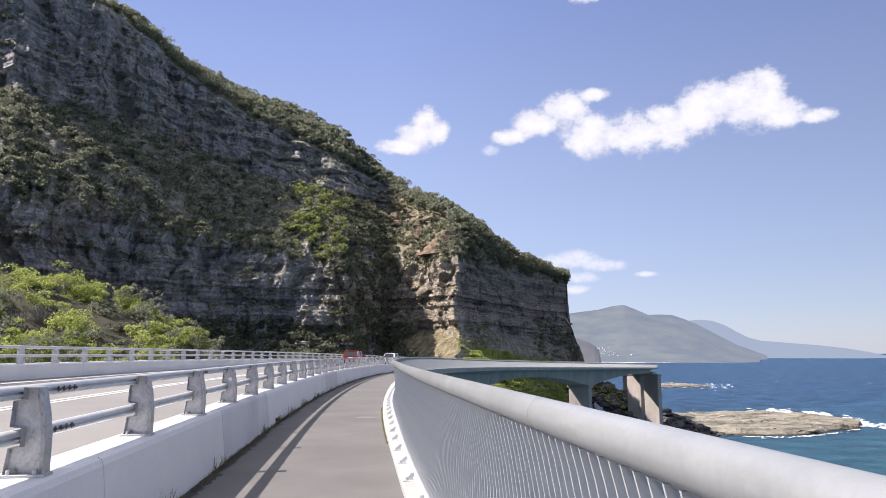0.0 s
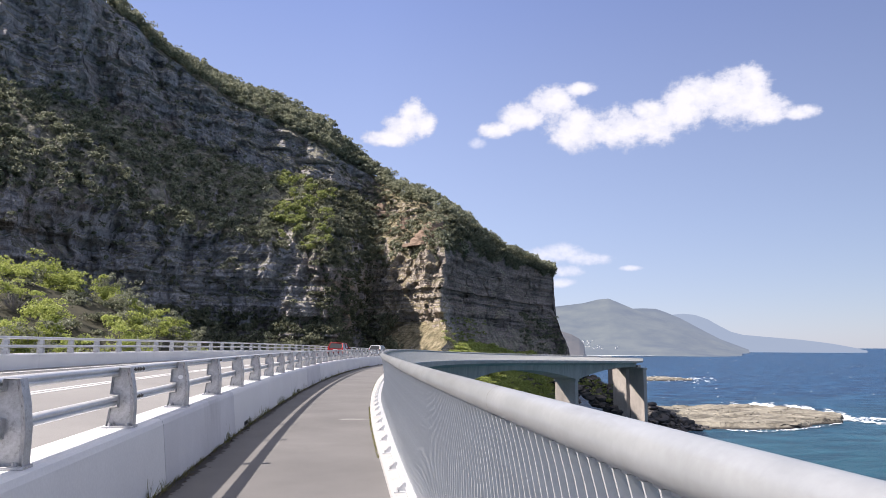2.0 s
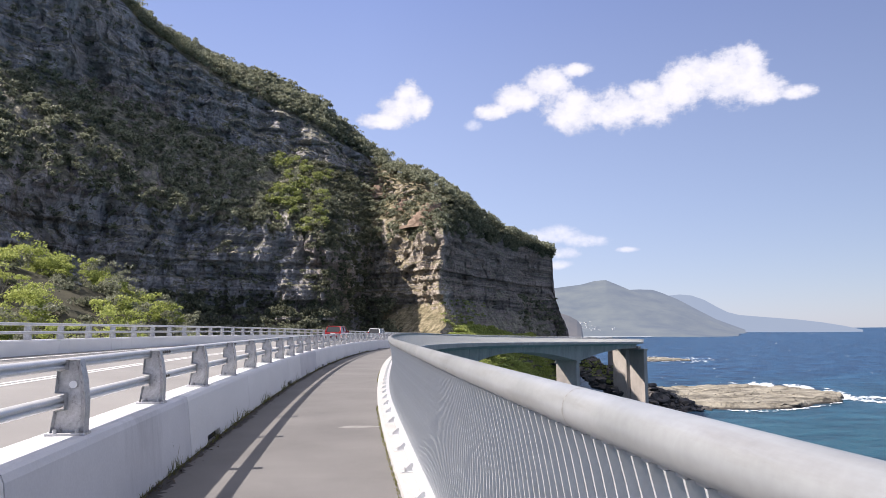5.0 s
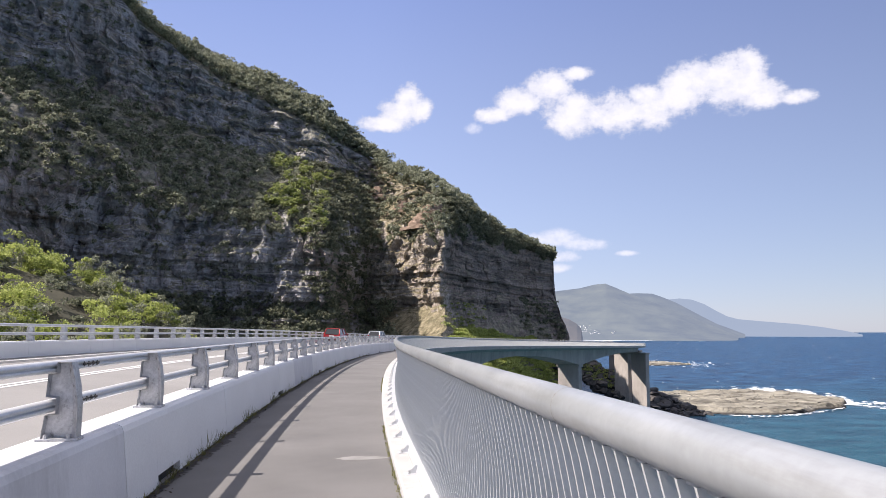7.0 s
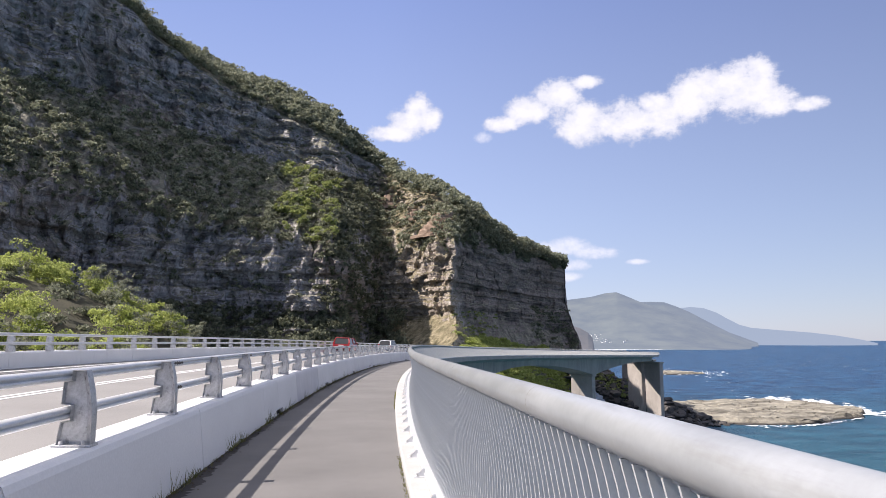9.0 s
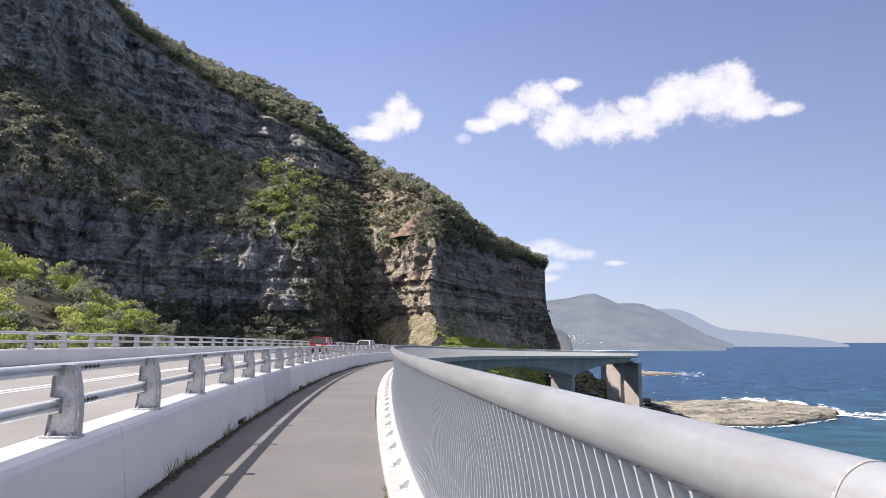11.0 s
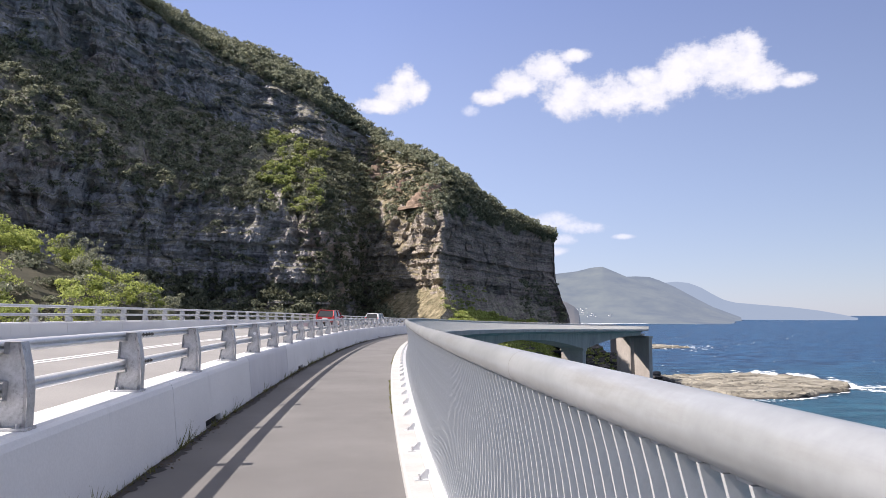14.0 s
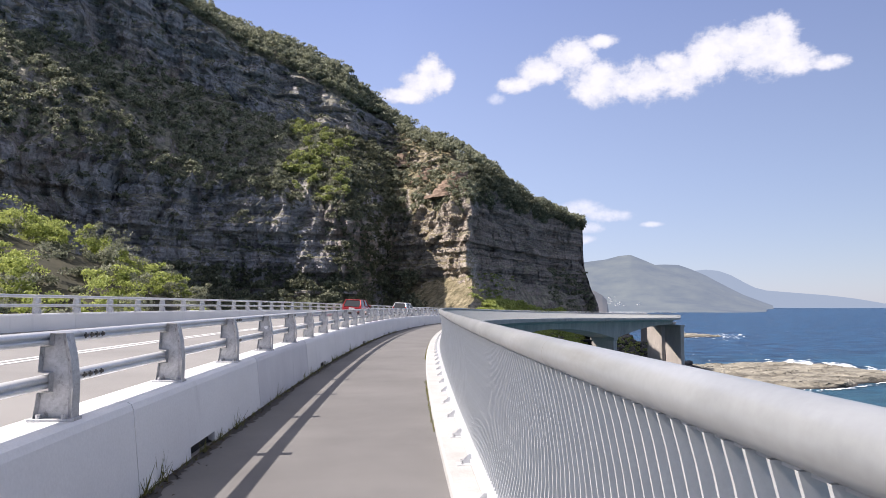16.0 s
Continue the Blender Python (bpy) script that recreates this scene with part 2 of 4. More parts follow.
M_path = surface("footway_asphalt", (0.135, 0.13, 0.125), (0.185, 0.178, 0.171), 0.5, 0.9, 0.004, 160,
                 stains=(0.35, (0.112, 0.108, 0.106), 0.55, 0.5))
M_road = surface("road_asphalt", (0.23, 0.222, 0.212), (0.3, 0.29, 0.275), 0.3, 0.9, 0.004, 120)
M_line = surface("road_paint", (0.6, 0.6, 0.58), (0.8, 0.8, 0.78), 2.0, 0.7, 0.001, 40)
M_galv = surface("galvanised_steel", (0.42, 0.42, 0.425), (0.62, 0.62, 0.63), 9.0, 0.5, 0.001, 50, 0.35,
                 stains=(14.0, (0.13, 0.125, 0.12), 0.56, 0.75))
M_rail = surface("rail_aluminium", (0.62, 0.63, 0.64), (0.76, 0.77, 0.78), 5.0, 0.36, 0.0005, 80, 0.25, speck=0.3)
M_hand = surface("handrail_aluminium", (0.255, 0.268, 0.272), (0.375, 0.388, 0.392), (3, 1.5, 3), 0.3, 0.0003, 30, 0.1,
                 stains=((7, 0.9, 7), (0.23, 0.228, 0.217), 0.52, 0.7), speck=0.2)
M_fin = surface("fin_aluminium", (0.5, 0.51, 0.505), (0.6, 0.61, 0.605), 4.0, 0.5, 0.0004, 70, 0.1, speck=0.15)
M_bolt = surface("dark_steel", (0.08, 0.08, 0.08), (0.16, 0.15, 0.14), 30.0, 0.5, 0.0, 60, 0.7)
M_weld = surface("weld", (0.26, 0.25, 0.23), (0.5, 0.5, 0.48), 60.0, 0.6, 0.001, 200, 0.3)
# near-black colour that stands in for the shade inside the drains
M_drain_shade = surface("drain_shade_black", (0.02, 0.02, 0.02), (0.045, 0.043, 0.04), 5.0, 0.9)

# ---- the bridge ----
S0, S1 = -40.0, 470.0
PIERS = (20.0, 124.0, 228.0, 329.0)


def road_z(u):
    return 0.27 + 0.045 * (-0.42 - u)


def eased(knots, values):
    """A line through knots along the bridge, rounded over a few metres."""
    q = np.arange(-60, 500, 0.5)
    w = np.exp(-0.5 * (np.arange(-8, 8.1, 0.5) / 2.4) ** 2)
    v = np.convolve(np.pad(np.interp(q, knots, values), 16, mode="edge"), w / w.sum(), "valid")
    return lambda x: float(np.interp(x, q, v))


kerb_u = eased((-2, 7, 13, 18, 22, 26, 32, 60), (2.66, 2.62, 2.61, 2.61, 2.63, 2.67, 2.70, 2.74))      # footway side of the kerb
rail_u = eased((-3, 3, 6, 9, 12, 15, 18, 21, 24, 28, 34, 60), (2.998, 2.919, 2.836, 2.836, 2.862, 2.942, 2.931, 2.920, 2.979, 3.062, 3.150, 3.170))   # axis of the hand tube


def strip_u(s):
    """Inner side of the bottom rail, which runs along the kerb under the fins."""
    return max(rail_u(s) - 0.115, kerb_u(s) + 0.14)


def girder_depth(s):
    if s > PIERS[3]:
        return 2.3
    k = max(j for j in range(4) if s >= PIERS[j]) if s >= PIERS[0] else -1
    if k < 0 or k >= 3:
        return 3.0
    q = abs((s - PIERS[k]) / (PIERS[k + 1] - PIERS[k]) * 2 - 1)
    if k == 2 and s > (PIERS[2] + PIERS[3]) / 2:
        return 2.3
    return 2.3 + 3.4 * q ** 2.2


def deck_profile(s):
    d = girder_depth(s)
    e = max(kerb_u(s), rail_u(s) - 0.3) + 0.33
    return [(e, -0.012), (e, -0.5), (1.0, -0.75), (0.2, -1.1), (0.0, -d), (-7.2, -d), (-7.4, -0.9), (-8.4, -0.4),
            (-10.6, 0.15), (-10.6, 0.6), (-0.43, 0.2), (-0.43, -0.012)]


bridge_deck = sweep("bridge_deck", None, S0, S1, 2.0, M_conc, profile_at=deck_profile)
tagged(bridge_deck, "curved grey concrete box girder bridge deck over the sea", "bridge", kind="structure")
road = sweep("road", [(-0.42, 0.2), (-0.42, road_z(-0.42)), (-9.9, road_z(-9.9)), (-9.9, 0.55)], S0, S1, 2.0, M_road)
tagged(road, "pale grey asphalt road banked on the curved bridge", "road", kind="structure")
pavement = sweep("pavement", None, S0, S1, 1.0, M_path,
                 profile_at=lambda s: [(0.13, -0.01), (0.13, 0.0), (kerb_u(s) + 0.02, 0.0), (kerb_u(s) + 0.02, -0.01)])
tagged(pavement, "grey-brown asphalt footway along the bridge railing", "pavement", kind="structure")
kerb = sweep("kerb", None, S0, S1, 1.0, M_kerb,
             profile_at=lambda s: [(kerb_u(s), -0.01), (kerb_u(s) + 0.006, 0.07), (kerb_u(s) + 0.025, 0.088)]
             + [(max(kerb_u(s), rail_u(s) - 0.3) + u, z) for u, z in ((0.33, 0.1), (0.34, 0.085), (0.34, -0.01))])
tagged(kerb, "white concrete kerb under the footway railing", "kerb", kind="structure")
for j, u in enumerate((-4.98, -5.22)):
    a = road_z(u) + 0.004
    ln = sweep("road_marking", [(u - 0.06, a - 0.002), (u + 0.06, a - 0.006), (u + 0.06, a), (u - 0.06, a + 0.006)], S0, S1, 2.0, M_line)
    tagged(ln, "solid white centre line painted on the asphalt", "road marking", "road markings", "structure")
for u in (-1.35, -9.2):
    a = road_z(u) + 0.004
    ln = sweep("road_marking", [(u - 0.06, a - 0.002), (u + 0.06, a - 0.006), (u + 0.06, a), (u - 0.06, a + 0.006)], S0, S1, 2.0, M_line)
    tagged(ln, "solid white edge line painted on the asphalt", "road marking", "road markings", "structure")

SEA = -35.6
# piers: pairs of blades at the joint, single ones elsewhere
def pier(s, us, width, thick, name, turn=0.0):
    p = thing("bridge_pier", name, "pier", "bridge piers", m=stand(s, 0, 0) @ Matrix.Rotation(radians(turn), 4, "Z"))
    for u in us:
        bm = bmesh.new()
        box(bm, u - width / 2, u + width / 2, -thick / 2, thick / 2, SEA - 4 - float(deck_z(s)), -girder_depth(s) + 0.05, 0.12)
        part("column", bm, M_conc, p)
    bm = bmesh.new()
    box(bm, min(us) - width / 2 - 0.3, max(us) + width / 2 + 0.3, -thick / 2 - 0.3, thick / 2 + 0.3, -girder_depth(s) - 0.5, -girder_depth(s) + 0.3, 0.1)
    part("crosshead", bm, M_conc, p)
    return p


for s in PIERS[:3]:
    pier(s, (-3.6,), 6.6, 2.6, "grey concrete blade pier under the haunched deck")
pier(PIERS[3], (-8.4, 1.0), 7.6, 2.2, "pair of grey concrete blade columns under the deck joint", -38.0)
pier(PIERS[3] + 42, (-8.4, 1.0), 7.6, 2.2, "pair of grey concrete blade columns under the deck joint", -38.0)

# gutter dirt at the parapet foot, ragged edged; its dark colour also deepens the wall's shade
M_gutter = surface("gutter_dirt_and_shade", (0.03, 0.028, 0.027), (0.065, 0.06, 0.056), 1.2, 0.95, 0.004, 90)
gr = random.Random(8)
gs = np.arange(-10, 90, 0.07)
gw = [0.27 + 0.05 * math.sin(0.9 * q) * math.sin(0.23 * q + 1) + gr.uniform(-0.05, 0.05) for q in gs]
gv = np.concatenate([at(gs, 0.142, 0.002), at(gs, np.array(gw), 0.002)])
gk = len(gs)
gutter = mesh_object("gutter_dirt_and_shade", gv, [(j, gk + j, gk + j + 1, j + 1) for j in range(gk - 1)], M_gutter, pavement)
M_smear = surface("pale_grout", (0.2, 0.194, 0.185), (0.3, 0.29, 0.275), 3.0, 0.9)
for name, mat, s0, u0, ls, lu in (("grout_smear", M_smear, 17.5, 2.25, 0.16, 0.36),):
    k_ = 26
    vs_ = [at(s0, u0, 0.0035)] + [at(s0 + math.sin(a) * ls * gr.uniform(0.6, 1.1), u0 + math.cos(a) * lu * gr.uniform(0.75, 1.05), 0.0025) for a in [2 * math.pi * q / k_ for q in range(k_)]]
    mesh_object(name, vs_, [(0, 1 + q, 1 + (q + 1) % k_) for q in range(k_)], mat, pavement)

# ---- parapets in cast panels ----
NEAR_WALL = [(0.14, -0.01), (0.065, 0.69), (0.045, 0.74), (0.01, 0.76), (-0.36, 0.76), (-0.42, 0.70), (-0.42, 0.2)]
z9 = road_z(-9.9)
FAR_WALL = [(-9.9, z9 - 0.1), (-9.9, z9 + 0.50), (-9.95, z9 + 0.56), (-10.35, z9 + 0.56), (-10.45, z9 + 0.46), (-10.6, 0.2), (-10.6, 0.1)]
near_wall = thing("parapet_wall", "white painted concrete parapet between road and footway", "parapet", kind="structure")
far_wall = thing("parapet_wall", "white painted concrete parapet on the cliff side", "parapet", kind="structure")
SCUPPERS = [6.55 + 10 * k for k in range(-2, 30)]
rng = random.Random(4)
k, s = 0, 10.3 - 4.8 * 10
while s < S1 - 5:
    grey = abs(s - 10.3) < 0.1 or rng.random() < 0.13
    mat = M_grey_white if grey else M_white
    # cut the panel at a drain, which runs through it at the foot
    cut = [c for c in SCUPPERS if s + 0.6 < c < s + 4.2 and s < 120]
    if cut:
        c = cut[0]
        low = [(0.128, 0.11)] + NEAR_WALL[1:]
        low[-1] = (-0.42, 0.2)
        va, fa = sweep_data(NEAR_WALL, s + 0.008, c - 0.45, 1.2)
        vb, fb = sweep_data(low, c - 0.45, c + 0.45, 1.2)
        vc, fc = sweep_data(NEAR_WALL, c + 0.45, s + 4.792, 1.2)
        v = np.concatenate([va, vb, vc])
        f = fa + [tuple(i + len(va) for i in q) for q in fb] + [tuple(i + len(va) + len(vb) for i in q) for q in fc]
        mesh_object("panel", v, f, mat, near_wall)
        # black block set in the opening as its painted shade
        sweep("drain_shade_fill", [(-0.41, -0.011), (-0.41, 0.19), (0.06, 0.117), (0.06, -0.011)], c - 0.446, c + 0.446, 1.0, M_drain_shade, near_wall)
    else:
        sweep("panel", NEAR_WALL, s + 0.008, s + 4.792, 1.2 if s < 120 else 2.4, mat, near_wall)
    sweep("panel", FAR_WALL, s + 0.006, s + 4.794, 1.2 if s < 120 else 2.4, M_white, far_wall)
    s += 4.8
    k += 1

# ---- steel traffic rails on the parapets ----
POST = [(0.0, 0.0), (0.0, 0.27), (-0.02, 0.43), (-0.06, 0.6), (-0.165, 0.6), (-0.165, 0.52), (-0.225, 0.51), (-0.235, 0.335), (-0.16, 0.325),
        (-0.16, 0.205), (-0.235, 0.195), (-0.26, 0.0)]


def post_mesh(w=0.058):
    """One cast piece: the outline as a flange with a sunk web on both sides."""
    bm = bmesh.new()
    k = len(POST)
    a = [bm.verts.new((u, -w, z)) for u, z in POST]
    b = [bm.verts.new((u, w, z)) for u, z in POST]
    ends = [bm.faces.new(a), bm.faces.new(list(reversed(b)))]
    for j in range(k):
        bm.faces.new((a[j], b[j], b[(j + 1) % k], a[(j + 1) % k]))
    bmesh.ops.recalc_face_normals(bm, faces=bm.faces[:])
    for f in ends:
        bmesh.ops.inset_region(bm, faces=[f], thickness=0.013, depth=0.0)
        for v in f.verts:
            v.co.y = math.copysign(0.008, v.co.y)
            if v.co.x > -0.1:       # the flange on the footway side is the stoutest
                v.co.x -= 0.035
    return bm


rail_near = thing("traffic_rail", "two-bar galvanised steel traffic rail on the parapet beside the footway", "guard rail", "traffic rails")
rail_far = thing("traffic_rail", "two-bar galvanised steel traffic rail on the cliff-side parapet", "guard rail", "traffic rails")


def share(name, src, parent, m):
    ob = new(name, src.data)
    ob.parent = parent
    ob.matrix_parent_inverse = Matrix.Identity(4)
    ob.matrix_basis = m
    return ob


post0 = part("post", post_mesh(), M_galv, rail_near)
bm = bmesh.new()
box(bm, -0.29, 0.015, -0.075, 0.075, 0.0, 0.022, 0.003)
plate0 = part("base_plate", bm, M_galv, post0)
BOLTS = ((-0.22, -0.058), (-0.05, -0.058), (-0.22, 0.058), (-0.05, 0.058))
bm = bmesh.new()
bmesh.ops.create_cone(bm, cap_ends=True, segments=6, radius1=0.017, radius2=0.015, depth=0.03, matrix=Matrix.Translation((0, 0, 0.036)))
bolt0 = part("anchor_bolt", bm, M_galv, post0)
bolt0.matrix_basis = Matrix.Translation((-0.22, -0.058, 0))
bm = bmesh.new()
bmesh.ops.create_cone(bm, cap_ends=True, segments=20, radius1=0.032, radius2=0.03, depth=0.012, matrix=Matrix.Translation((-0.11, -0.02, 0.40)) @ Matrix.Rotation(radians(90), 4, "X"))
m_ref, n_, l_, b_ = material("white_reflector")
b_.inputs["Base Color"].default_value, b_.inputs["Roughness"].default_value = (0.85, 0.85, 0.85, 1), 0.2
refl0 = part("reflector", bm, m_ref, post0)

POSTS = [9.4 + 2.4 * j for j in range(-14, 132)]
first = True
for j, s in enumerate(POSTS):
    i = j - 14
    m = stand(s, 0.0, 0.76)
    if first:
        post0.matrix_basis = m
        po, first = post0, False
    else:
        po = share("post", post0, rail_near, m)
        if s < 90:
            share("base_plate", plate0, po, Matrix.Identity(4))
        if s < 45:
            for bu, by in BOLTS:
                share("anchor_bolt", bolt0, po, Matrix.Translation((bu, by, 0)))
        if i % 8 == 1 and s < 90:
            share("reflector", refl0, po, Matrix.Identity(4))
    far = share("post", post0, rail_far, stand(s + 0.9, -10.0, z9 + 0.56) @ Matrix.Rotation(math.pi, 4, "Z"))

# rails in lengths of two bays, of a flattened tube
def rail_profile(u, z, w, h):
    """A flattened tube with a groove along its footway side."""
    p = [(u + w * math.copysign(abs(math.cos(a)) ** 0.7, math.cos(a)), z + h * math.copysign(abs(math.sin(a)) ** 0.7, math.sin(a)))
         for a in [2 * math.pi * q / 12 for q in range(1, 12)]]
    return [(u + w, z + 0.009), *p, (u + w, z - 0.009), (u + w - 0.022, z - 0.007), (u + w - 0.022, z + 0.007)]


bm = bmesh.new()
box(bm, -0.012, 0.002, -0.012, 0.012, -0.022, 0.022, 0.003)
tube(bm, (-0.002, 0, 0), (0.016, 0, 0), 0.013, n=6)
splice0 = part("splice_bolt", bm, M_bolt, rail_near)
splice0.matrix_basis = stand(-25, -0.163, 1.322)
for j in range(0, len(POSTS) - 2, 2):
    s = POSTS[j] + 0.42
    for z in (1.322, 1.024):
        sweep("rail", rail_profile(-0.222, z, 0.058, 0.048), s - 0.004, s + 4.8 - 0.012, 1.2 if s < 130 else 2.4, M_rail, rail_near, smooth=True)
        zf = z9 + 0.56 - 0.76 + z
        sweep("rail", rail_profile(-9.74, zf, 0.06, 0.05), s - 0.004, s + 4.79, 2.4, M_rail, rail_far, smooth=True)
        if s < 70:
            for q in range(4):
                share("splice_bolt", splice0, rail_near, stand(s + 0.08 + 0.1 * q, -0.163, z))

# ---- footway railing: thick tube on curved upright fins ----
fence = thing("footway_railing", "silver aluminium footway railing with a thick tube over curved fins", "railing")
RZ, RR = 1.33, 0.07


def circle(u, z, r, n=20):
    return [(u + r * math.cos(2 * math.pi * q / n), z + r * math.sin(2 * math.pi * q / n)) for q in range(n)]


TUBE = 2.8
s = 5.2 - 16 * TUBE
while s < S1 - 8:
    near = -8 < s < 60
    sweep("handrail", None, s, s + TUBE, 0.35 if near else 2.8, M_hand, fence, smooth=True,
          profile_at=lambda q: circle(rail_u(q), RZ, RR, 32 if near else 12))
    if -8 < s < 50:
        sweep("weld_seam", circle(rail_u(s), RZ, RR + 0.0012, 32), s - 0.004, s + 0.004, 1.0, M_weld, fence, smooth=True)
    s += TUBE
# flat bar under the tube that carries the heads of the fins, and a bottom rail along the outer edge of the kerb
sweep("top_strip", None, S0, S1 - 8, 1.0, M_fin, fence,
      profile_at=lambda q: [(rail_u(q) + a, RZ + b) for a, b in ((-0.012, -0.058), (-0.012, -0.078), (0.03, -0.078), (0.03, -0.05))])
sweep("bottom_strip", None, S0, S1 - 8, 1.0, M_rail, fence,
      profile_at=lambda q: [(strip_u(q) + a, b) for a, b in ((0.0, 0.112), (0.0, 0.135), (0.007, 0.142), (0.14, 0.142), (0.148, 0.13), (0.148, 0.112))])


FIN_Z, FIN_U = (0.13, 0.25, 0.4, 0.6, 0.8, 1.0, 1.2, 1.28), (-0.03, 0.0, 0.033, 0.05, 0.045, 0.02, -0.018, -0.04)


def fin_edge(z):
    """How far the front of a fin bows towards the sea at height z."""
    return float(np.interp(z, FIN_Z, FIN_U))


def fin_verts(t, steps):
    out = []
    for z in np.linspace(0.13, 1.262, steps):
        u = fin_edge(z)
        out += [(u, -t, z), (u, t, z), (u + 0.054, t, z), (u + 0.054, -t, z)]
    return np.array(out)


def strip_faces(steps):
    f = []
    for i in range(steps - 1):
        for j in range(4):
            f.append((i * 4 + j, i * 4 + (j + 1) % 4, (i + 1) * 4 + (j + 1) % 4, (i + 1) * 4 + j))
    e = (steps - 1) * 4
    return f + [(3, 2, 1, 0), (e, e + 1, e + 2, e + 3)]


PITCH, FIN_T = 0.095, 0.0065
fin0 = mesh_object("fin", fin_verts(FIN_T, 13), strip_faces(13), M_fin, fence)
SKEW = Matrix.Rotation(radians(-3), 4, "Z")       # the plates are set a little askew
fin0.matrix_basis = stand(0.4, rail_u(0.4), 0) @ SKEW
n_single = 290
for j in range(1, n_single):
    q = 0.4 + PITCH * j
    share("fin", fin0, fence, stand(q, rail_u(q), 0) @ SKEW)
vs, fs, c = [], [], 0
for s in [0.4 - PITCH * j for j in range(1, 115)] + [0.4 + PITCH * j for j in range(n_single, int(350 / PITCH))]:
    steps = 8 if s < 90 else 4
    m = np.array(stand(s, rail_u(s), 0) @ SKEW)
    v = fin_verts(FIN_T, steps)
    vs.append(v @ m[:3, :3].T + m[:3, 3])
    fs.append(np.array(strip_faces(steps)) + c)
    c += len(v)
more = fast_mesh("fin_rest", np.concatenate(vs), np.concatenate(fs), M_fin, fence)
tagged(more, kind="stuff")

# feet of the railing, bolted to the kerb: a plate, a three-cornered stiffener and two studs
bm = bmesh.new()
box(bm, 0.075, 0.215, -0.05, 0.05, 0.088, 0.102, 0.003)
foot0 = part("foot_plate", bm, M_rail, fence)
bm = bmesh.new()
tri = [(0.10, 0.102), (0.21, 0.102), (0.21, 0.185), (0.185, 0.185)]
lo, hi = [bm.verts.new((u, -0.006, z)) for u, z in tri], [bm.verts.new((u, 0.006, z)) for u, z in tri]
bm.faces.new(lo)
bm.faces.new(list(reversed(hi)))
for j in range(4):
    bm.faces.new((lo[j], lo[(j + 1) % 4], hi[(j + 1) % 4], hi[j]))
gusset0 = part("gusset", bm, M_rail, foot0)
bm = bmesh.new()
tube(bm, (0.12, 0, 0.1), (0.12, 0, 0.135), 0.008, n=8)
tube(bm, (0.12, 0, 0.1), (0.12, 0, 0.116), 0.015, n=6)
stud0 = part("stud", bm, M_galv, foot0)
stud0.matrix_basis = Matrix.Translation((0, 0.03, 0))
share("stud", stud0, foot0, Matrix.Translation((0, -0.03, 0)))
foot0.matrix_basis = stand(-4.0, strip_u(-4.0) - 0.2, 0)
for j in range(1, 60):
    s = -4.0 + 1.33 * j
    p = share("foot_plate", foot0, fence, stand(s, strip_u(s) - 0.2, 0))
    share("gusset", gusset0, p, Matrix.Identity(4))
    for y in (0.03, -0.03):
        share("stud", stud0, p, Matrix.Translation((0, y, 0)))

# ---- cliffs and headland ----
def sea_material():
    m, n, l, b = material("sea_water")
    big = noise_of(n, l, 0.006, 4, 0.6)
    mid = noise_of(n, l, (0.05, 0.11, 0.05), 5, 0.6)
    small = noise_of(n, l, (0.5, 0.9, 0.5), 5, 0.65)
    geo = n.new("ShaderNodeNewGeometry")
    sep = n.new("ShaderNodeSeparateXYZ")
    l.new(geo.outputs["Position"], sep.inputs[0])
    # paler water over the shallows near the shore
    off = math_node(n, l, "ADD", sep.outputs[1], math_node(n, l, "MULTIPLY", big, 160.0))
    shallow = ramp(n, l, math_node(n, l, "DIVIDE", off, 1000.0), [(0.28, 1.0), (0.62, 0.0)])
    deep = ramp(n, l, mid, [(0.4, (0.003, 0.02, 0.06)), (0.6, (0.018, 0.08, 0.165))])
    pale = ramp(n, l, mid, [(0.3, (0.006, 0.04, 0.07)), (0.7, (0.026, 0.105, 0.145))])
    col = mix(n, l, shallow, deep, pale)
    caps = noise_of(n, l, (0.035, 0.10, 0.05), 8, 0.72)
    foam = ramp(n, l, caps, [(0.69, 0.0), (0.74, 0.75)])
    col = mix(n, l, foam, col, (0.75, 0.78, 0.8))
    l.new(col, b.inputs["Base Color"])
    l.new(mix(n, l, foam, (0.36, 0.36, 0.36), (0.8, 0.8, 0.8)), b.inputs["Roughness"])
    b.inputs["IOR"].default_value = 1.33
    b.inputs["Specular IOR Level"].default_value = 0.28
    h = math_node(n, l, "ADD", math_node(n, l, "MULTIPLY", mid, 2.0), small)
    bump(n, l, h, 1.0, 0.9, b)
    return m


M_sea = sea_material()
rings = np.concatenate([[0, 0.5], np.linspace(15, 600, 40), np.geomspace(640, 9000, 40)])
ang = np.radians(np.linspace(0, 360, 120, endpoint=False))
sv = [(r * math.sin(a), r * math.cos(a), SEA + 24.0 * max(0, (r - 1200) / 3800) ** 1.3) for r in rings[1:] for a in ang] + [(0, 0, SEA)]
K, N = len(ang), len(rings) - 1
sf = [(i * K + j, i * K + (j + 1) % K, (i + 1) * K + (j + 1) % K, (i + 1) * K + j) for i in range(N - 1) for j in range(K)]
sea = fast_mesh("water", sv, sf, M_sea, smooth=True)
tagged(sea, "open blue-green sea with small whitecaps", "sea", kind="structure")


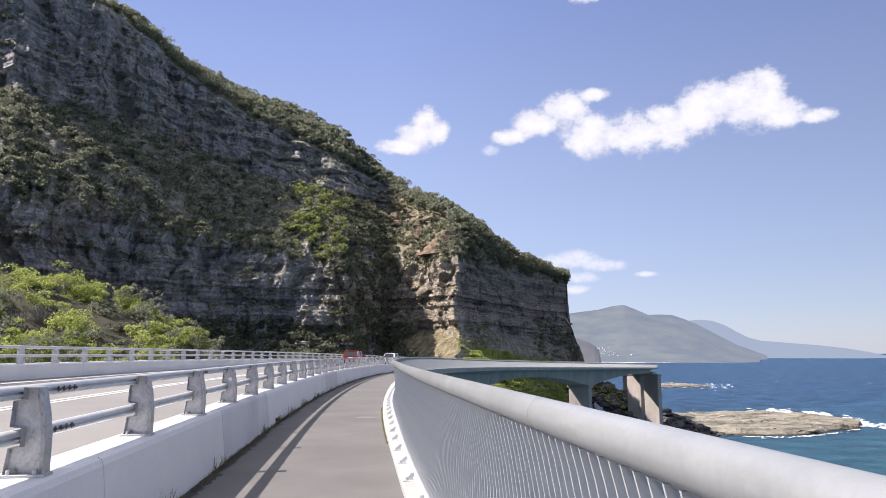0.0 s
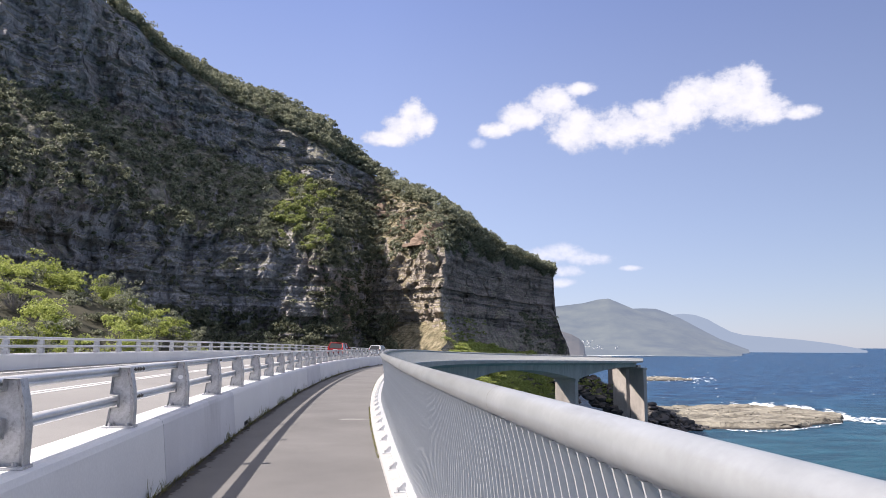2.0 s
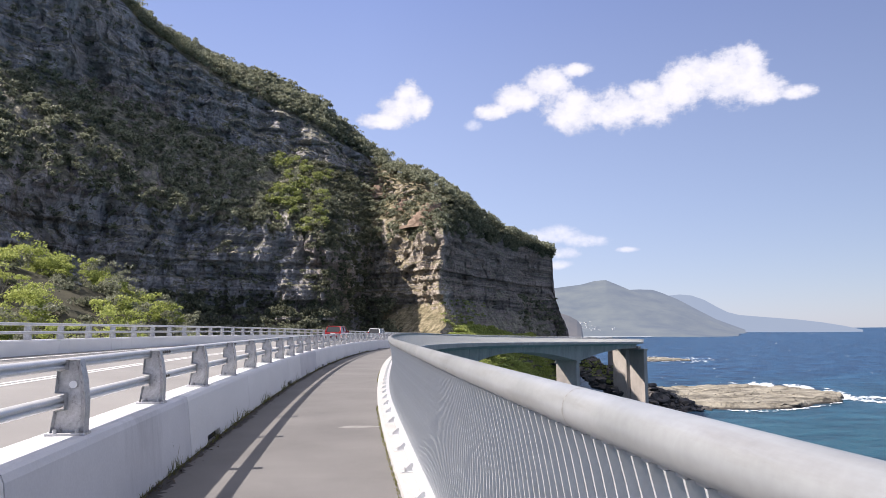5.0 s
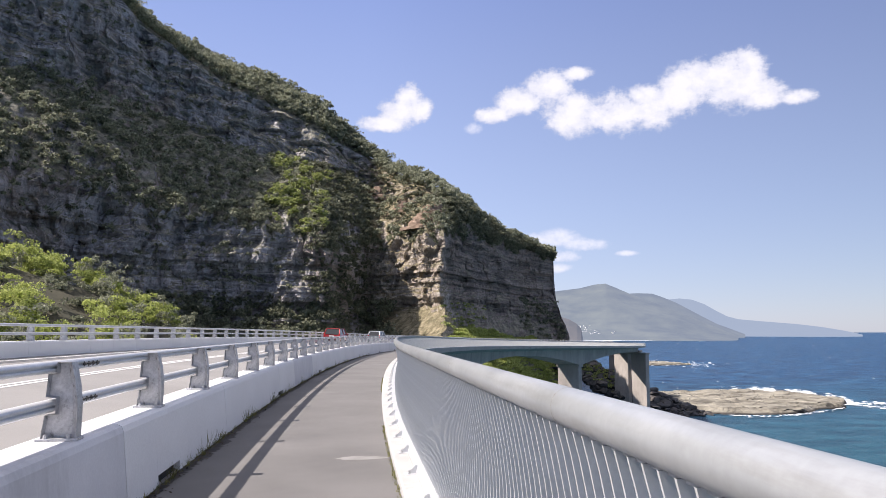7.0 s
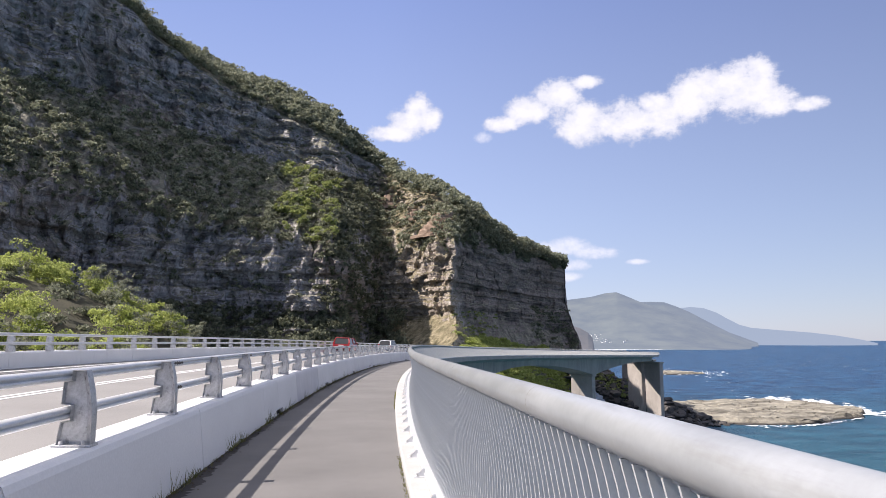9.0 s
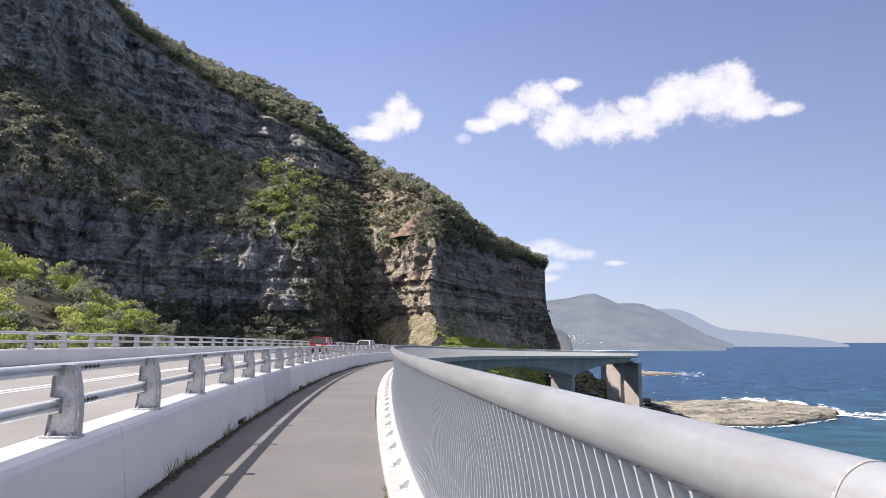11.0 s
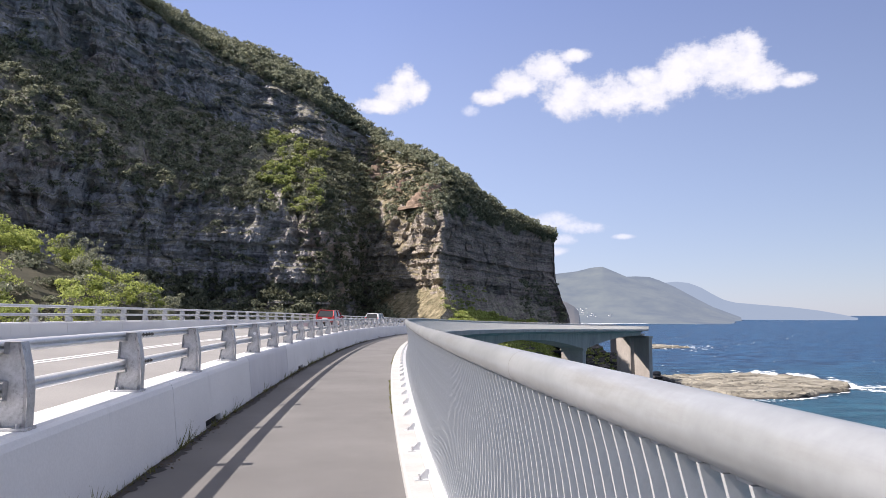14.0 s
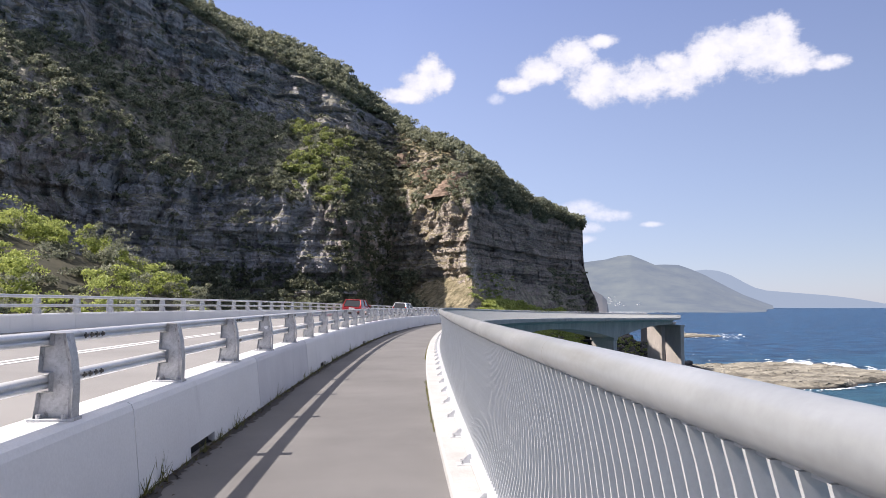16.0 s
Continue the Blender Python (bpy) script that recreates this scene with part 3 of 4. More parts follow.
def cliff_material():
    m, n, l, b = material("sandstone_cliff")
    # layers: the noise runs long along the beds and short across them
    beds = noise_of(n, l, (0.03, 0.03, 0.45), 7, 0.65)
    blocks = noise_of(n, l, (0.22, 0.22, 0.2), 7, 0.68)
    streak = noise_of(n, l, (0.3, 0.3, 0.022), 5, 0.6)
    tone = noise_of(n, l, 0.02, 4, 0.6)
    rock = ramp(n, l, beds, [(0.36, (0.08, 0.077, 0.085)), (0.46, (0.42, 0.405, 0.42)), (0.56, (0.6, 0.575, 0.58)), (0.66, (0.17, 0.163, 0.175))])
    rock = mix(n, l, ramp(n, l, blocks, [(0.45, 0.0), (0.62, 0.6)]), rock, (0.58, 0.56, 0.58))
    rock = mix(n, l, ramp(n, l, blocks, [(0.3, 0.85), (0.42, 0.0)]), rock, (0.045, 0.045, 0.055))
    rock = mix(n, l, ramp(n, l, streak, [(0.54, 0.0), (0.62, 0.75)]), rock, (0.6, 0.585, 0.6))
    rock = mix(n, l, ramp(n, l, streak, [(0.26, 0.75), (0.4, 0.0)]), rock, (0.06, 0.057, 0.057))
    rock = mix(n, l, ramp(n, l, tone, [(0.48, 0.0), (0.62, 0.6)]), rock, (0.42, 0.31, 0.24))
    scrub = noise_of(n, l, 0.35, 6, 0.65)
    grass = ramp(n, l, scrub, [(0.3, (0.1, 0.105, 0.08)), (0.5, (0.29, 0.28, 0.22)), (0.72, (0.5, 0.465, 0.37))])
    geo = n.new("ShaderNodeNewGeometry")
    sep = n.new("ShaderNodeSeparateXYZ")
    l.new(geo.outputs["Normal"], sep.inputs[0])
    level = math_node(n, l, "ADD", sep.outputs[2], math_node(n, l, "MULTIPLY", math_node(n, l, "SUBTRACT", blocks, 0.5), 0.5))
    soil = ramp(n, l, level, [(0.36, 0.0), (0.5, 1.0)])
    # bluff at the bend: sunlit look put into warmer, paler stone; also dry grass
    pos = n.new("ShaderNodeSeparateXYZ")
    l.new(geo.outputs["Position"], pos.inputs[0])
    px = math_node(n, l, "ADD", pos.outputs[0], math_node(n, l, "MULTIPLY", math_node(n, l, "SUBTRACT", tone, 0.5), 40.0))
    warm = ramp(n, l, math_node(n, l, "DIVIDE", math_node(n, l, "ADD", px, 20.0), 80.0), [(0.22, 0.0), (0.3, 0.75), (0.58, 0.75), (0.68, 0.1)])
    # seaward face: browner beds, with its shade put into the darker colour
    seaward_shade = ramp(n, l, math_node(n, l, "DIVIDE", px, 100.0), [(0.30, 0.0), (0.38, 0.88)])
    rock = mix(n, l, seaward_shade, rock, ramp(n, l, beds, [(0.35, (0.07, 0.06, 0.057)), (0.5, (0.25, 0.205, 0.185)), (0.66, (0.46, 0.38, 0.335))]))
    rock = mix(n, l, warm, rock, ramp(n, l, blocks, [(0.3, (0.18, 0.14, 0.11)), (0.5, (0.58, 0.49, 0.38)), (0.68, (0.7, 0.62, 0.51))]))
    grass = mix(n, l, warm, grass, ramp(n, l, scrub, [(0.3, (0.14, 0.13, 0.06)), (0.5, (0.3, 0.245, 0.13)), (0.7, (0.46, 0.38, 0.23))]))
    l.new(mix(n, l, 0.8, mix(n, l, soil, rock, grass), ramp(n, l, noise_of(n, l, (0.7, 0.7, 0.5), 6, 0.72), [(0.38, 0.5), (0.58, 1.0)]), "MULTIPLY"), b.inputs["Base Color"])
    b.inputs["Roughness"].default_value = 0.95
    fine = noise_of(n, l, (0.9, 0.9, 0.7), 6, 0.7)
    h = math_node(n, l, "ADD", math_node(n, l, "MULTIPLY", beds, 1.2), math_node(n, l, "ADD", blocks, math_node(n, l, "MULTIPLY", fine, 0.5)))
    bump(n, l, h, 1.0, 2.2, b)
    return m


M_cliff = cliff_material()
# bearings of the stations seen from the start of the walk, and what the land does there
B = [-95, -60, -40, -28, -20.5, -16.5, -11.5, -8, -3.4, -1.2, 0.6, 1.8, 6.4, 8.5, 10.6, 13, 15.2, 15.6, 16.2, 17.2]
R_FOOT = [320, 300, 240, 207, 224, 234, 240, 240, 238, 256, 284, 276, 252, 283, 312, 346, 382, 384, 386, 388]
Z_FOOT = [4, 4, 4, 4, 4, 4, 4, 3, 3, 3, 4, 8, 12, 13, 12, 9, 4, -4, -10, -30]
Z_WALL = [50, 50, 47, 43.5, 41.5, 38.5, 37, 35.5, 31, 32, 34, 34.5, 35.0, 36.5, 38, 39, 38.5, 14, 1, -29]
D_SLOPE = [50, 50, 52, 52, 55, 56, 60, 63, 68, 62, 36, 34, 24, 16, 12, 8, 4, 5, 5, 5]
Z_SLOPE = [92, 92, 88, 86, 88, 86, 79, 75, 72, 70, 66, 58, 51, 48, 45, 42, 39.2, 15, 2, -28]
D_UP = [60, 60, 62, 62, 66, 68, 74, 76, 80, 74, 48, 46, 36, 26, 20, 12, 5, 6, 6, 6]
Z_UP = [140, 140, 136, 133, 133, 122, 109, 103, 90, 86, 81, 70, 55, 51, 47.5, 44, 39.8, 15.5, 2.5, -28]
D_TOP = [150, 150, 150, 148, 145, 140, 135, 125, 105, 91, 62, 60, 60, 46, 34, 20, 8, 9, 9, 9]
Z_TOP = [180, 180, 172, 163, 154.5, 142, 137, 128, 108, 97, 87, 82, 62, 55, 48.5, 43, 39.6, 16, 3, -28]


def land(b):
    g = lambda a: np.interp(b, B, a)
    r, zf, zw = g(R_FOOT), g(Z_FOOT), g(Z_WALL)
    sea_run = np.interp(b, [-95, -28, -5, 4, 8, 12, 15.2, 17.2], [60, 70, 60, 55, 82, 88, 74, 40])
    zw = zw + 1.6 * np.sin(b * 2.9) + 1.1 * np.sin(b * 7.3 + 1)
    shelf = np.clip((b - 5) / 3, 0, 1)
    return [(r - sea_run - 14, SEA - 3 + 0 * b), (r - sea_run, SEA + 2 + 0 * b), (r - sea_run * 0.45 * (1 - shelf) - (sea_run - 9) * shelf, zf - 17 - 9 * shelf), (r - 11 - 7 * shelf, zf - 7 - 3 * shelf), (r, zf), (r + 1.5, (zf + zw) / 2), (r + 4, zw),
            (r + g(D_SLOPE) * 0.5, zw + (g(Z_SLOPE) - zw) * 0.5), (r + g(D_SLOPE), g(Z_SLOPE)), (r + g(D_UP), g(Z_UP)), (r + (g(D_UP) + g(D_TOP)) / 2, g(Z_UP) + (g(Z_TOP) - g(Z_UP)) * 0.62),
            (r + g(D_TOP), g(Z_TOP)), (r + g(D_TOP) + 60, g(Z_TOP) - 6), (r + g(D_TOP) + 220, g(Z_TOP) * 0.6)]


bs = np.concatenate([np.linspace(-95, -32, 70, endpoint=False), np.linspace(-32, 17.2, 580)])
ROWS = (3, 12, 14, 8, 30, 30, 36, 36, 46, 24, 24, 8, 6)
L = land(bs)
grid_r, grid_z, row_kind = [], [], []
for i, cnt in enumerate(ROWS):
    for q in np.arange(cnt) / cnt:
        grid_r.append(L[i][0] * (1 - q) + L[i + 1][0] * q)
        grid_z.append(L[i][1] * (1 - q) + L[i + 1][1] * q)
        row_kind.append(i)
grid_r.append(L[-1][0]); grid_z.append(L[-1][1]); row_kind.append(12)
GR, GZ, RK = np.array(grid_r), np.array(grid_z), np.array(row_kind)
GX, GY = GR * np.sin(np.radians(bs)), GR * np.cos(np.radians(bs))
P3 = np.stack([GX, GY, GZ], -1).reshape(-1, 3)
wall = np.isin(RK, (4, 5, 8)).astype(float)
wall = np.convolve(np.pad(wall, 3, mode="edge"), np.ones(7) / 7, "valid")
W = np.repeat(wall[:, None], len(bs), 1).reshape(-1)
# rock relief: ledges along the beds, vertical joints, buttresses and gullies
low = fbm(P3 * np.array([0.03, 0.03, 0.012]), 3, 5) - 0.5
joint = fbm(P3 * np.array([0.16, 0.16, 0.03]), 4, 11) - 0.5
bed_z = P3[:, 2] + 3.0 * (vnoise(P3 * 0.012, 3) - 0.5)
step = rnd3(np.floor(bed_z / 1.9), np.zeros(len(P3)), np.zeros(len(P3)), 7) - 0.5
step2 = rnd3(np.floor(bed_z / 5.2), np.floor((P3[:, 0] + 20 * vnoise(P3 * 0.06, 71)) / 23), np.zeros(len(P3)), 9) - 0.5
warp = np.stack([fbm(P3 * 0.09 + 5, 3, 61), fbm(P3 * 0.09 + 55, 3, 62), fbm(P3 * 0.09 + 95, 3, 63)], -1) * 14
PW = P3 + warp
blocky = rnd3(np.floor(PW[:, 0] / 4.1), np.floor(PW[:, 1] / 4.1), np.floor((bed_z + warp[:, 2] * 0.5) / 4.3), 21) - 0.5
rough = fbm(P3 * 0.22, 4, 31) - 0.5
soft = fbm(P3 * 0.05, 4, 41) - 0.5
JB = np.interp(np.tile(bs, len(GR)), [-95, -1.5, 0.8, 8, 17], [17, 17, 7, 8, 9])
JS = np.interp(np.tile(bs, len(GR)), [-95, 0, 8, 17], [1.4, 1.6, 3.2, 3.2])
push = W * (low * 20 + joint * JB + step * JS * 1.5 + step2 * 3.4 + blocky * 2.6 + rough * 5.0) + (1 - W) * (low * 8 + soft * 5 + rough * 2.2)
fade = np.interp(np.tile(bs, len(GR)), [-95, 13.5, 15.2, 17.2], [1, 1, 0.6, 0.7])
push = push * fade
rad = P3[:, :2] / np.linalg.norm(P3[:, :2], axis=1)[:, None]
side = (fbm(P3 * np.array([0.07, 0.07, 0.09]), 3, 91) - 0.5) * 8 + blocky * 1.6 * W
P3[:, :2] += rad * push[:, None] + np.stack([rad[:, 1], -rad[:, 0]], -1) * (side * fade)[:, None]
P3[:, 2] += (1 - W) * (soft * 6 + rough * 1.6) * fade
nb = len(bs)
# the far side of the headland, turned away
idx = np.arange(len(GR) * nb).reshape(len(GR), nb)
quads = np.stack([idx[:-1, :-1], idx[:-1, 1:], idx[1:, 1:], idx[1:, :-1]], -1).reshape(-1, 4)
tip = P3.reshape(len(GR), nb, 3)[:, -1]
back = tip + np.array([-14.0, 60, -4]) * 1.0
back2 = tip + np.array([-70.0, 190, -10])
V = np.concatenate([P3, back, back2])
o1 = len(P3)
o2 = o1 + len(tip)
e = idx[:, -1]
a1, a2 = np.arange(o1, o2), np.arange(o2, o2 + len(tip))
quads = np.concatenate([quads, np.stack([e[:-1], a1[:-1], a1[1:], e[1:]], -1), np.stack([a1[:-1], a2[:-1], a2[1:], a1[1:]], -1)])
cliff = fast_mesh("cliff", V, quads, M_cliff, smooth=False)
tagged(cliff, "tall layered grey sandstone sea cliff with scrub on its ledges", "cliff", kind="structure")
TERR = P3.reshape(len(GR), nb, 3)

# brown stepped beds standing out of the grass on top of the bluff
M_outcrop = surface("brown_bedded_rock", (0.17, 0.115, 0.08), (0.42, 0.31, 0.23), (0.5, 0.5, 1.2), 0.95, 0.15, 2.0, speck=0.6)
orng = random.Random(12)
rows_o = np.where(np.isin(RK, (6, 7)))[0]


def outcrop(b0, height, wide, beds, label):
    col = int(np.argmin(np.abs(bs - b0)))
    base = TERR[rows_o[int(len(rows_o) * height)], col]
    o = thing("rock_outcrop", label, "rock outcrop", "outcrops on the bluff", m=Matrix.Translation(Vector(base)) @ Matrix.Rotation(radians(-35), 4, "Z"))
    z = -3.0
    for q in range(beds):
        h = orng.uniform(0.9, 1.7)
        w = wide * (1 - 0.72 * q / beds) * orng.uniform(0.85, 1.1)
        d = wide * 0.55 * (1 - 0.5 * q / beds) * orng.uniform(0.85, 1.1)
        sx, sy = orng.uniform(-0.5, 0.5) + 0.12 * wide * q / beds, 0.45 * q
        k = 22
        ring = [(sx + math.cos(a) * w / 2 * orng.uniform(0.82, 1.08), sy + math.sin(a) * d / 2 * orng.uniform(0.82, 1.08)) for a in [2 * math.pi * j / k for j in range(k)]]
        v = [(x, y, z) for x, y in ring] + [(x * 0.985, y * 0.985, z + h * 0.8) for x, y in ring] + [(sx + (x - sx) * 0.94, sy + (y - sy) * 0.94, z + h) for x, y in ring]
        fcs = [(j, (j + 1) % k, k + (j + 1) % k, k + j) for j in range(k)] + [(k + j, k + (j + 1) % k, 2 * k + (j + 1) % k, 2 * k + j) for j in range(k)] + [tuple(range(2 * k, 3 * k))]
        mesh_object("bed", v, fcs, M_outcrop, o)
        z += h * 0.97
    return o


outcrop(4.9, 0.35, 19.0, 8, "stepped brown sandstone outcrop above the dry grass")
outcrop(3.0, 0.78, 12.0, 5, "small stepped brown sandstone outcrop among bushes")
outcrop(0.9, 0.93, 15.0, 5, "broad brown sandstone ledge under the ridge trees")

# ---- plants on the cliff ----
def leaf_material(name, dark, mid, light, glow=0.3):
    m, n, l, b = material(name)
    geo = n.new("ShaderNodeNewGeometry")
    big = noise_of(n, l, 0.11, 3, 0.6)
    v = math_node(n, l, "ADD", math_node(n, l, "MULTIPLY", geo.outputs["Random Per Island"], 0.55), math_node(n, l, "MULTIPLY", big, 0.5))
    l.new(ramp(n, l, v, [(0.15, dark), (0.5, mid), (0.9, light)]), b.inputs["Base Color"])
    b.inputs["Roughness"].default_value = 0.6
    tr = n.new("ShaderNodeBsdfTranslucent")
    l.new(ramp(n, l, v, [(0.15, mid), (0.9, light)]), tr.inputs[0])
    mx = n.new("ShaderNodeMixShader")
    mx.inputs[0].default_value = glow      # share of light that passes through the leaves
    l.new(b.outputs[0], mx.inputs[1])
    l.new(tr.outputs[0], mx.inputs[2])
    l.new(mx.outputs[0], n["Material Output"].inputs[0])
    return m


M_leaf_ridge = leaf_material("olive_leaves", (0.055, 0.062, 0.042), (0.22, 0.235, 0.15), (0.5, 0.51, 0.37))
M_leaf_dark = leaf_material("dark_scrub", (0.04, 0.047, 0.032), (0.145, 0.16, 0.1), (0.4, 0.41, 0.28))
M_leaf_bright = leaf_material("bright_leaves", (0.06, 0.08, 0.022), (0.3, 0.36, 0.085), (0.62, 0.66, 0.24), glow=0.45)
gen = np.random.default_rng(7)


def foliage(name, places, radii, heights, leaves, size, mat, label, many=(3, 6)):
    """Many plants in one mesh: each a few domed lobes of small leaf clumps, dense on the outside, with gaps between."""
    vs, fs, c = [], [], 0
    for p, r, h in zip(places, radii, heights):
        n = max(6, int(leaves * gen.uniform(0.7, 1.3)))
        lobes = gen.integers(*many)
        a = gen.uniform(0, 2 * math.pi, lobes)
        t = np.sqrt(gen.uniform(0, 1, lobes)) * 0.75
        ctr = np.stack([np.cos(a) * t * r, np.sin(a) * t * r, h * (0.35 + 0.5 * gen.uniform(0.2, 1.0, lobes) * (1.1 - 0.6 * t))], 1)
        lr = r * gen.uniform(0.28, 0.5, lobes)
        k = gen.integers(0, lobes, n)
        d = gen.normal(0, 1, (n, 3))
        d[:, 2] = np.where(gen.uniform(0, 1, n) < 0.7, np.abs(d[:, 2]), d[:, 2])
        d /= np.linalg.norm(d, axis=1)[:, None]
        d *= gen.uniform(0.6, 1.05, (n, 1))
        q = p + ctr[k] + d * lr[k][:, None] * np.array([1, 1, 0.75])
        a = gen.normal(0, 1, (n, 3))
        a /= np.linalg.norm(a, axis=1)[:, None]
        b = np.cross(a, gen.normal(0, 1, (n, 3)))
        b /= np.linalg.norm(b, axis=1)[:, None] + 1e-9
        s = size * gen.uniform(0.45, 1.4, (n, 1))
        bend = np.cross(a, b) * s * 0.35
        quad = np.stack([q - a * s, q + b * s * 0.6 + bend, q + a * s, q - b * s * 0.6 + bend], 1)
        vs.append(quad.reshape(-1, 3))
        fs.append(np.arange(n * 4).reshape(n, 4) + c)
        c += n * 4
    ob = fast_mesh(name, np.concatenate(vs), np.concatenate(fs), mat)
    return tagged(ob, label, "vegetation", kind="stuff")


def scatter(count, rows, b0, b1):
    """Random places on the land between two of its levels and two bearings."""
    sel = np.where(np.isin(RK, rows))[0]
    cols = np.where((bs >= b0) & (bs <= b1))[0]
    return TERR[gen.choice(sel, count), gen.choice(cols, count)]


M_leaf_bluff = leaf_material("bluff_leaves", (0.035, 0.042, 0.026), (0.12, 0.13, 0.075), (0.3, 0.305, 0.2))
M_leaf_green = leaf_material("green_leaves", (0.06, 0.085, 0.026), (0.24, 0.29, 0.085), (0.5, 0.52, 0.2))
p = scatter(3300, (9, 10, 11), -31, 15.2)
keep = (np.abs(np.degrees(np.arctan2(p[:, 0], p[:, 1])) - 3.5) > 3) | (gen.uniform(0, 1, len(p)) < 0.35)
p = p[keep]
foliage("ridge_trees", p, gen.uniform(1.8, 4.2, len(p)), gen.uniform(3.5, 9.0, len(p)), 90, 0.5, M_leaf_ridge, "grey-green trees along the top of the cliff")
p = scatter(1900, (6, 7), -31, 15)
keep = (np.degrees(np.arctan2(p[:, 0], p[:, 1])) < 0.5) | (gen.uniform(0, 1, len(p)) < 0.3)
p = p[keep]
foliage("slope_scrub", p, gen.uniform(0.9, 3.6, len(p)), gen.uniform(1.0, 4.0, len(p)), 44, 0.5, M_leaf_dark, "dark scrub on the ledges of the cliff")
p = scatter(240, (6, 7), -31, 8)
foliage("slope_trees", p, gen.uniform(1.5, 3.2, len(p)), gen.uniform(3.0, 6.5, len(p)), 90, 0.45, M_leaf_ridge, "scattered grey-green trees on the steep slope")
p = scatter(520, (4, 5, 8), -31, 2)
foliage("wall_scrub", p, gen.uniform(0.8, 2.6, len(p)), gen.uniform(1.0, 2.8, len(p)), 34, 0.45, M_leaf_dark, "sparse dark shrubs rooted in the rock face")
p = scatter(1300, (2, 3), -31, 3)
foliage("foot_scrub", p, gen.uniform(1.5, 3.8, len(p)), gen.uniform(2.5, 8.0, len(p)), 60, 0.5, M_leaf_dark, "dark thicket at the foot of the cliff")
p = scatter(2600, (4,), -20, 2)
p = p[p[:, 2] < 11][:420]
foliage("gully_scrub", p, gen.uniform(1.2, 3.0, len(p)), gen.uniform(2.0, 5.0, len(p)), 50, 0.5, M_leaf_dark, "dark bushes climbing the foot of the rock wall")
p = scatter(60, (6, 7), -7.2, -3.0)
foliage("green_trees", p, gen.uniform(1.8, 3.4, len(p)), gen.uniform(4.0, 8.0, len(p)), 190, 0.42, M_leaf_green, "bright green trees on the slope above the rock wall", (4, 8))
p = scatter(900, (6, 7, 8, 9), 6.9, 15.2)
foliage("bluff_scrub", p, gen.uniform(1.4, 3.0, len(p)), gen.uniform(2.4, 6.4, len(p)), 85, 0.42, M_leaf_bluff, "dense olive scrub on the seaward slope of the bluff")
p = scatter(120, (6, 7, 8), 0.3, 5.6)
foliage("knoll_scrub", p, gen.uniform(0.9, 2.4, len(p)), gen.uniform(1.2, 3.6, len(p)), 60, 0.4, M_leaf_bluff, "olive bushes on the dry grass slope of the bluff")
p = scatter(430, (4, 5, 6, 7), -4.2, 0.6)
foliage("gully_trees", p, gen.uniform(1.4, 3.2, len(p)), gen.uniform(2.5, 6.0, len(p)), 70, 0.45, M_leaf_bluff, "dark trees filling the gully beside the bluff")
p = scatter(240, (3, 4), 12.6, 16.2)
p = p[p[:, 2] < 16]
foliage("point_scrub", p, gen.uniform(1.0, 2.4, len(p)), gen.uniform(1.5, 3.6, len(p)), 60, 0.4, M_leaf_dark, "dark bushes at the foot of the seaward point")
p = scatter(3400, (2,), 7.0, 15.8)
foliage("bank_grass", p, gen.uniform(0.8, 2.2, len(p)), gen.uniform(0.6, 1.8, len(p)), 44, 0.35, M_leaf_bright, "green grass and low shrubs on the bank under the bridge")
p = scatter(60, (3,), 6.0, 9.5)
foliage("ledge_shrubs", p, gen.uniform(0.6, 1.4, len(p)), gen.uniform(0.5, 1.2, len(p)), 40, 0.3, M_leaf_green, "green shrubs on the ledge at the foot of the bluff")

# ---- bank with bright shrubs beside the road ----
def polar(b, r, z):
    b = np.radians(b)
    return np.stack([r * np.sin(b), r * np.cos(b), z], -1)


def bank_z(b, r):
    top = np.interp(b, [-60, -27, -22, -18.4, -15.5, -13, -10], [12.5, 12.5, 10, 7.5, 3.5, -0.5, -4])
    return np.interp(r, [60, 80, 110, 135, 160, 235], [0, 0.12, 0.55, 1, 1.0, 0.75]) * (top + 12) - 12


bb, rr = np.meshgrid(np.linspace(-70, -9, 90), np.linspace(60, 236, 50), indexing="ij")
bp = polar(bb.ravel(), rr.ravel(), bank_z(bb.ravel(), rr.ravel()))
bp[:, 2] += 2.0 * (fbm(bp * 0.1, 3, 51) - 0.5)
bi = np.arange(90 * 50).reshape(90, 50)
M_soil = surface("sandy_soil", (0.03, 0.032, 0.018), (0.075, 0.068, 0.04), 0.3, 0.95, 0.05, 3)
bank = fast_mesh("ground", bp, np.stack([bi[:-1, :-1], bi[1:, :-1], bi[1:, 1:], bi[:-1, 1:]], -1).reshape(-1, 4), M_soil, smooth=True)
tagged(bank, "scrubby bank between the road and the cliff", "ground", kind="structure")
n = 100
b_, r_ = gen.uniform(-33, -12.0, n), gen.uniform(92, 160, n)
p = polar(b_, r_, bank_z(b_, r_) - 1.2)
foliage("roadside_shrubs", p, gen.uniform(1.6, 3.4, n), gen.uniform(3.4, 8.6, n), 600, 0.2, M_leaf_bright, "bright yellow-green coastal shrubs behind the far parapet", (7, 12))
n = 160
b_, r_ = gen.uniform(-33, -12.0, n), gen.uniform(92, 165, n)
p = polar(b_, r_, bank_z(b_, r_) - 0.6)
foliage("low_shrubs", p, gen.uniform(1.4, 2.8, n), gen.uniform(1.4, 2.6, n), 200, 0.24, M_leaf_dark, "darker low shrubs filling the gaps on the bank", (4, 8))
n = 70
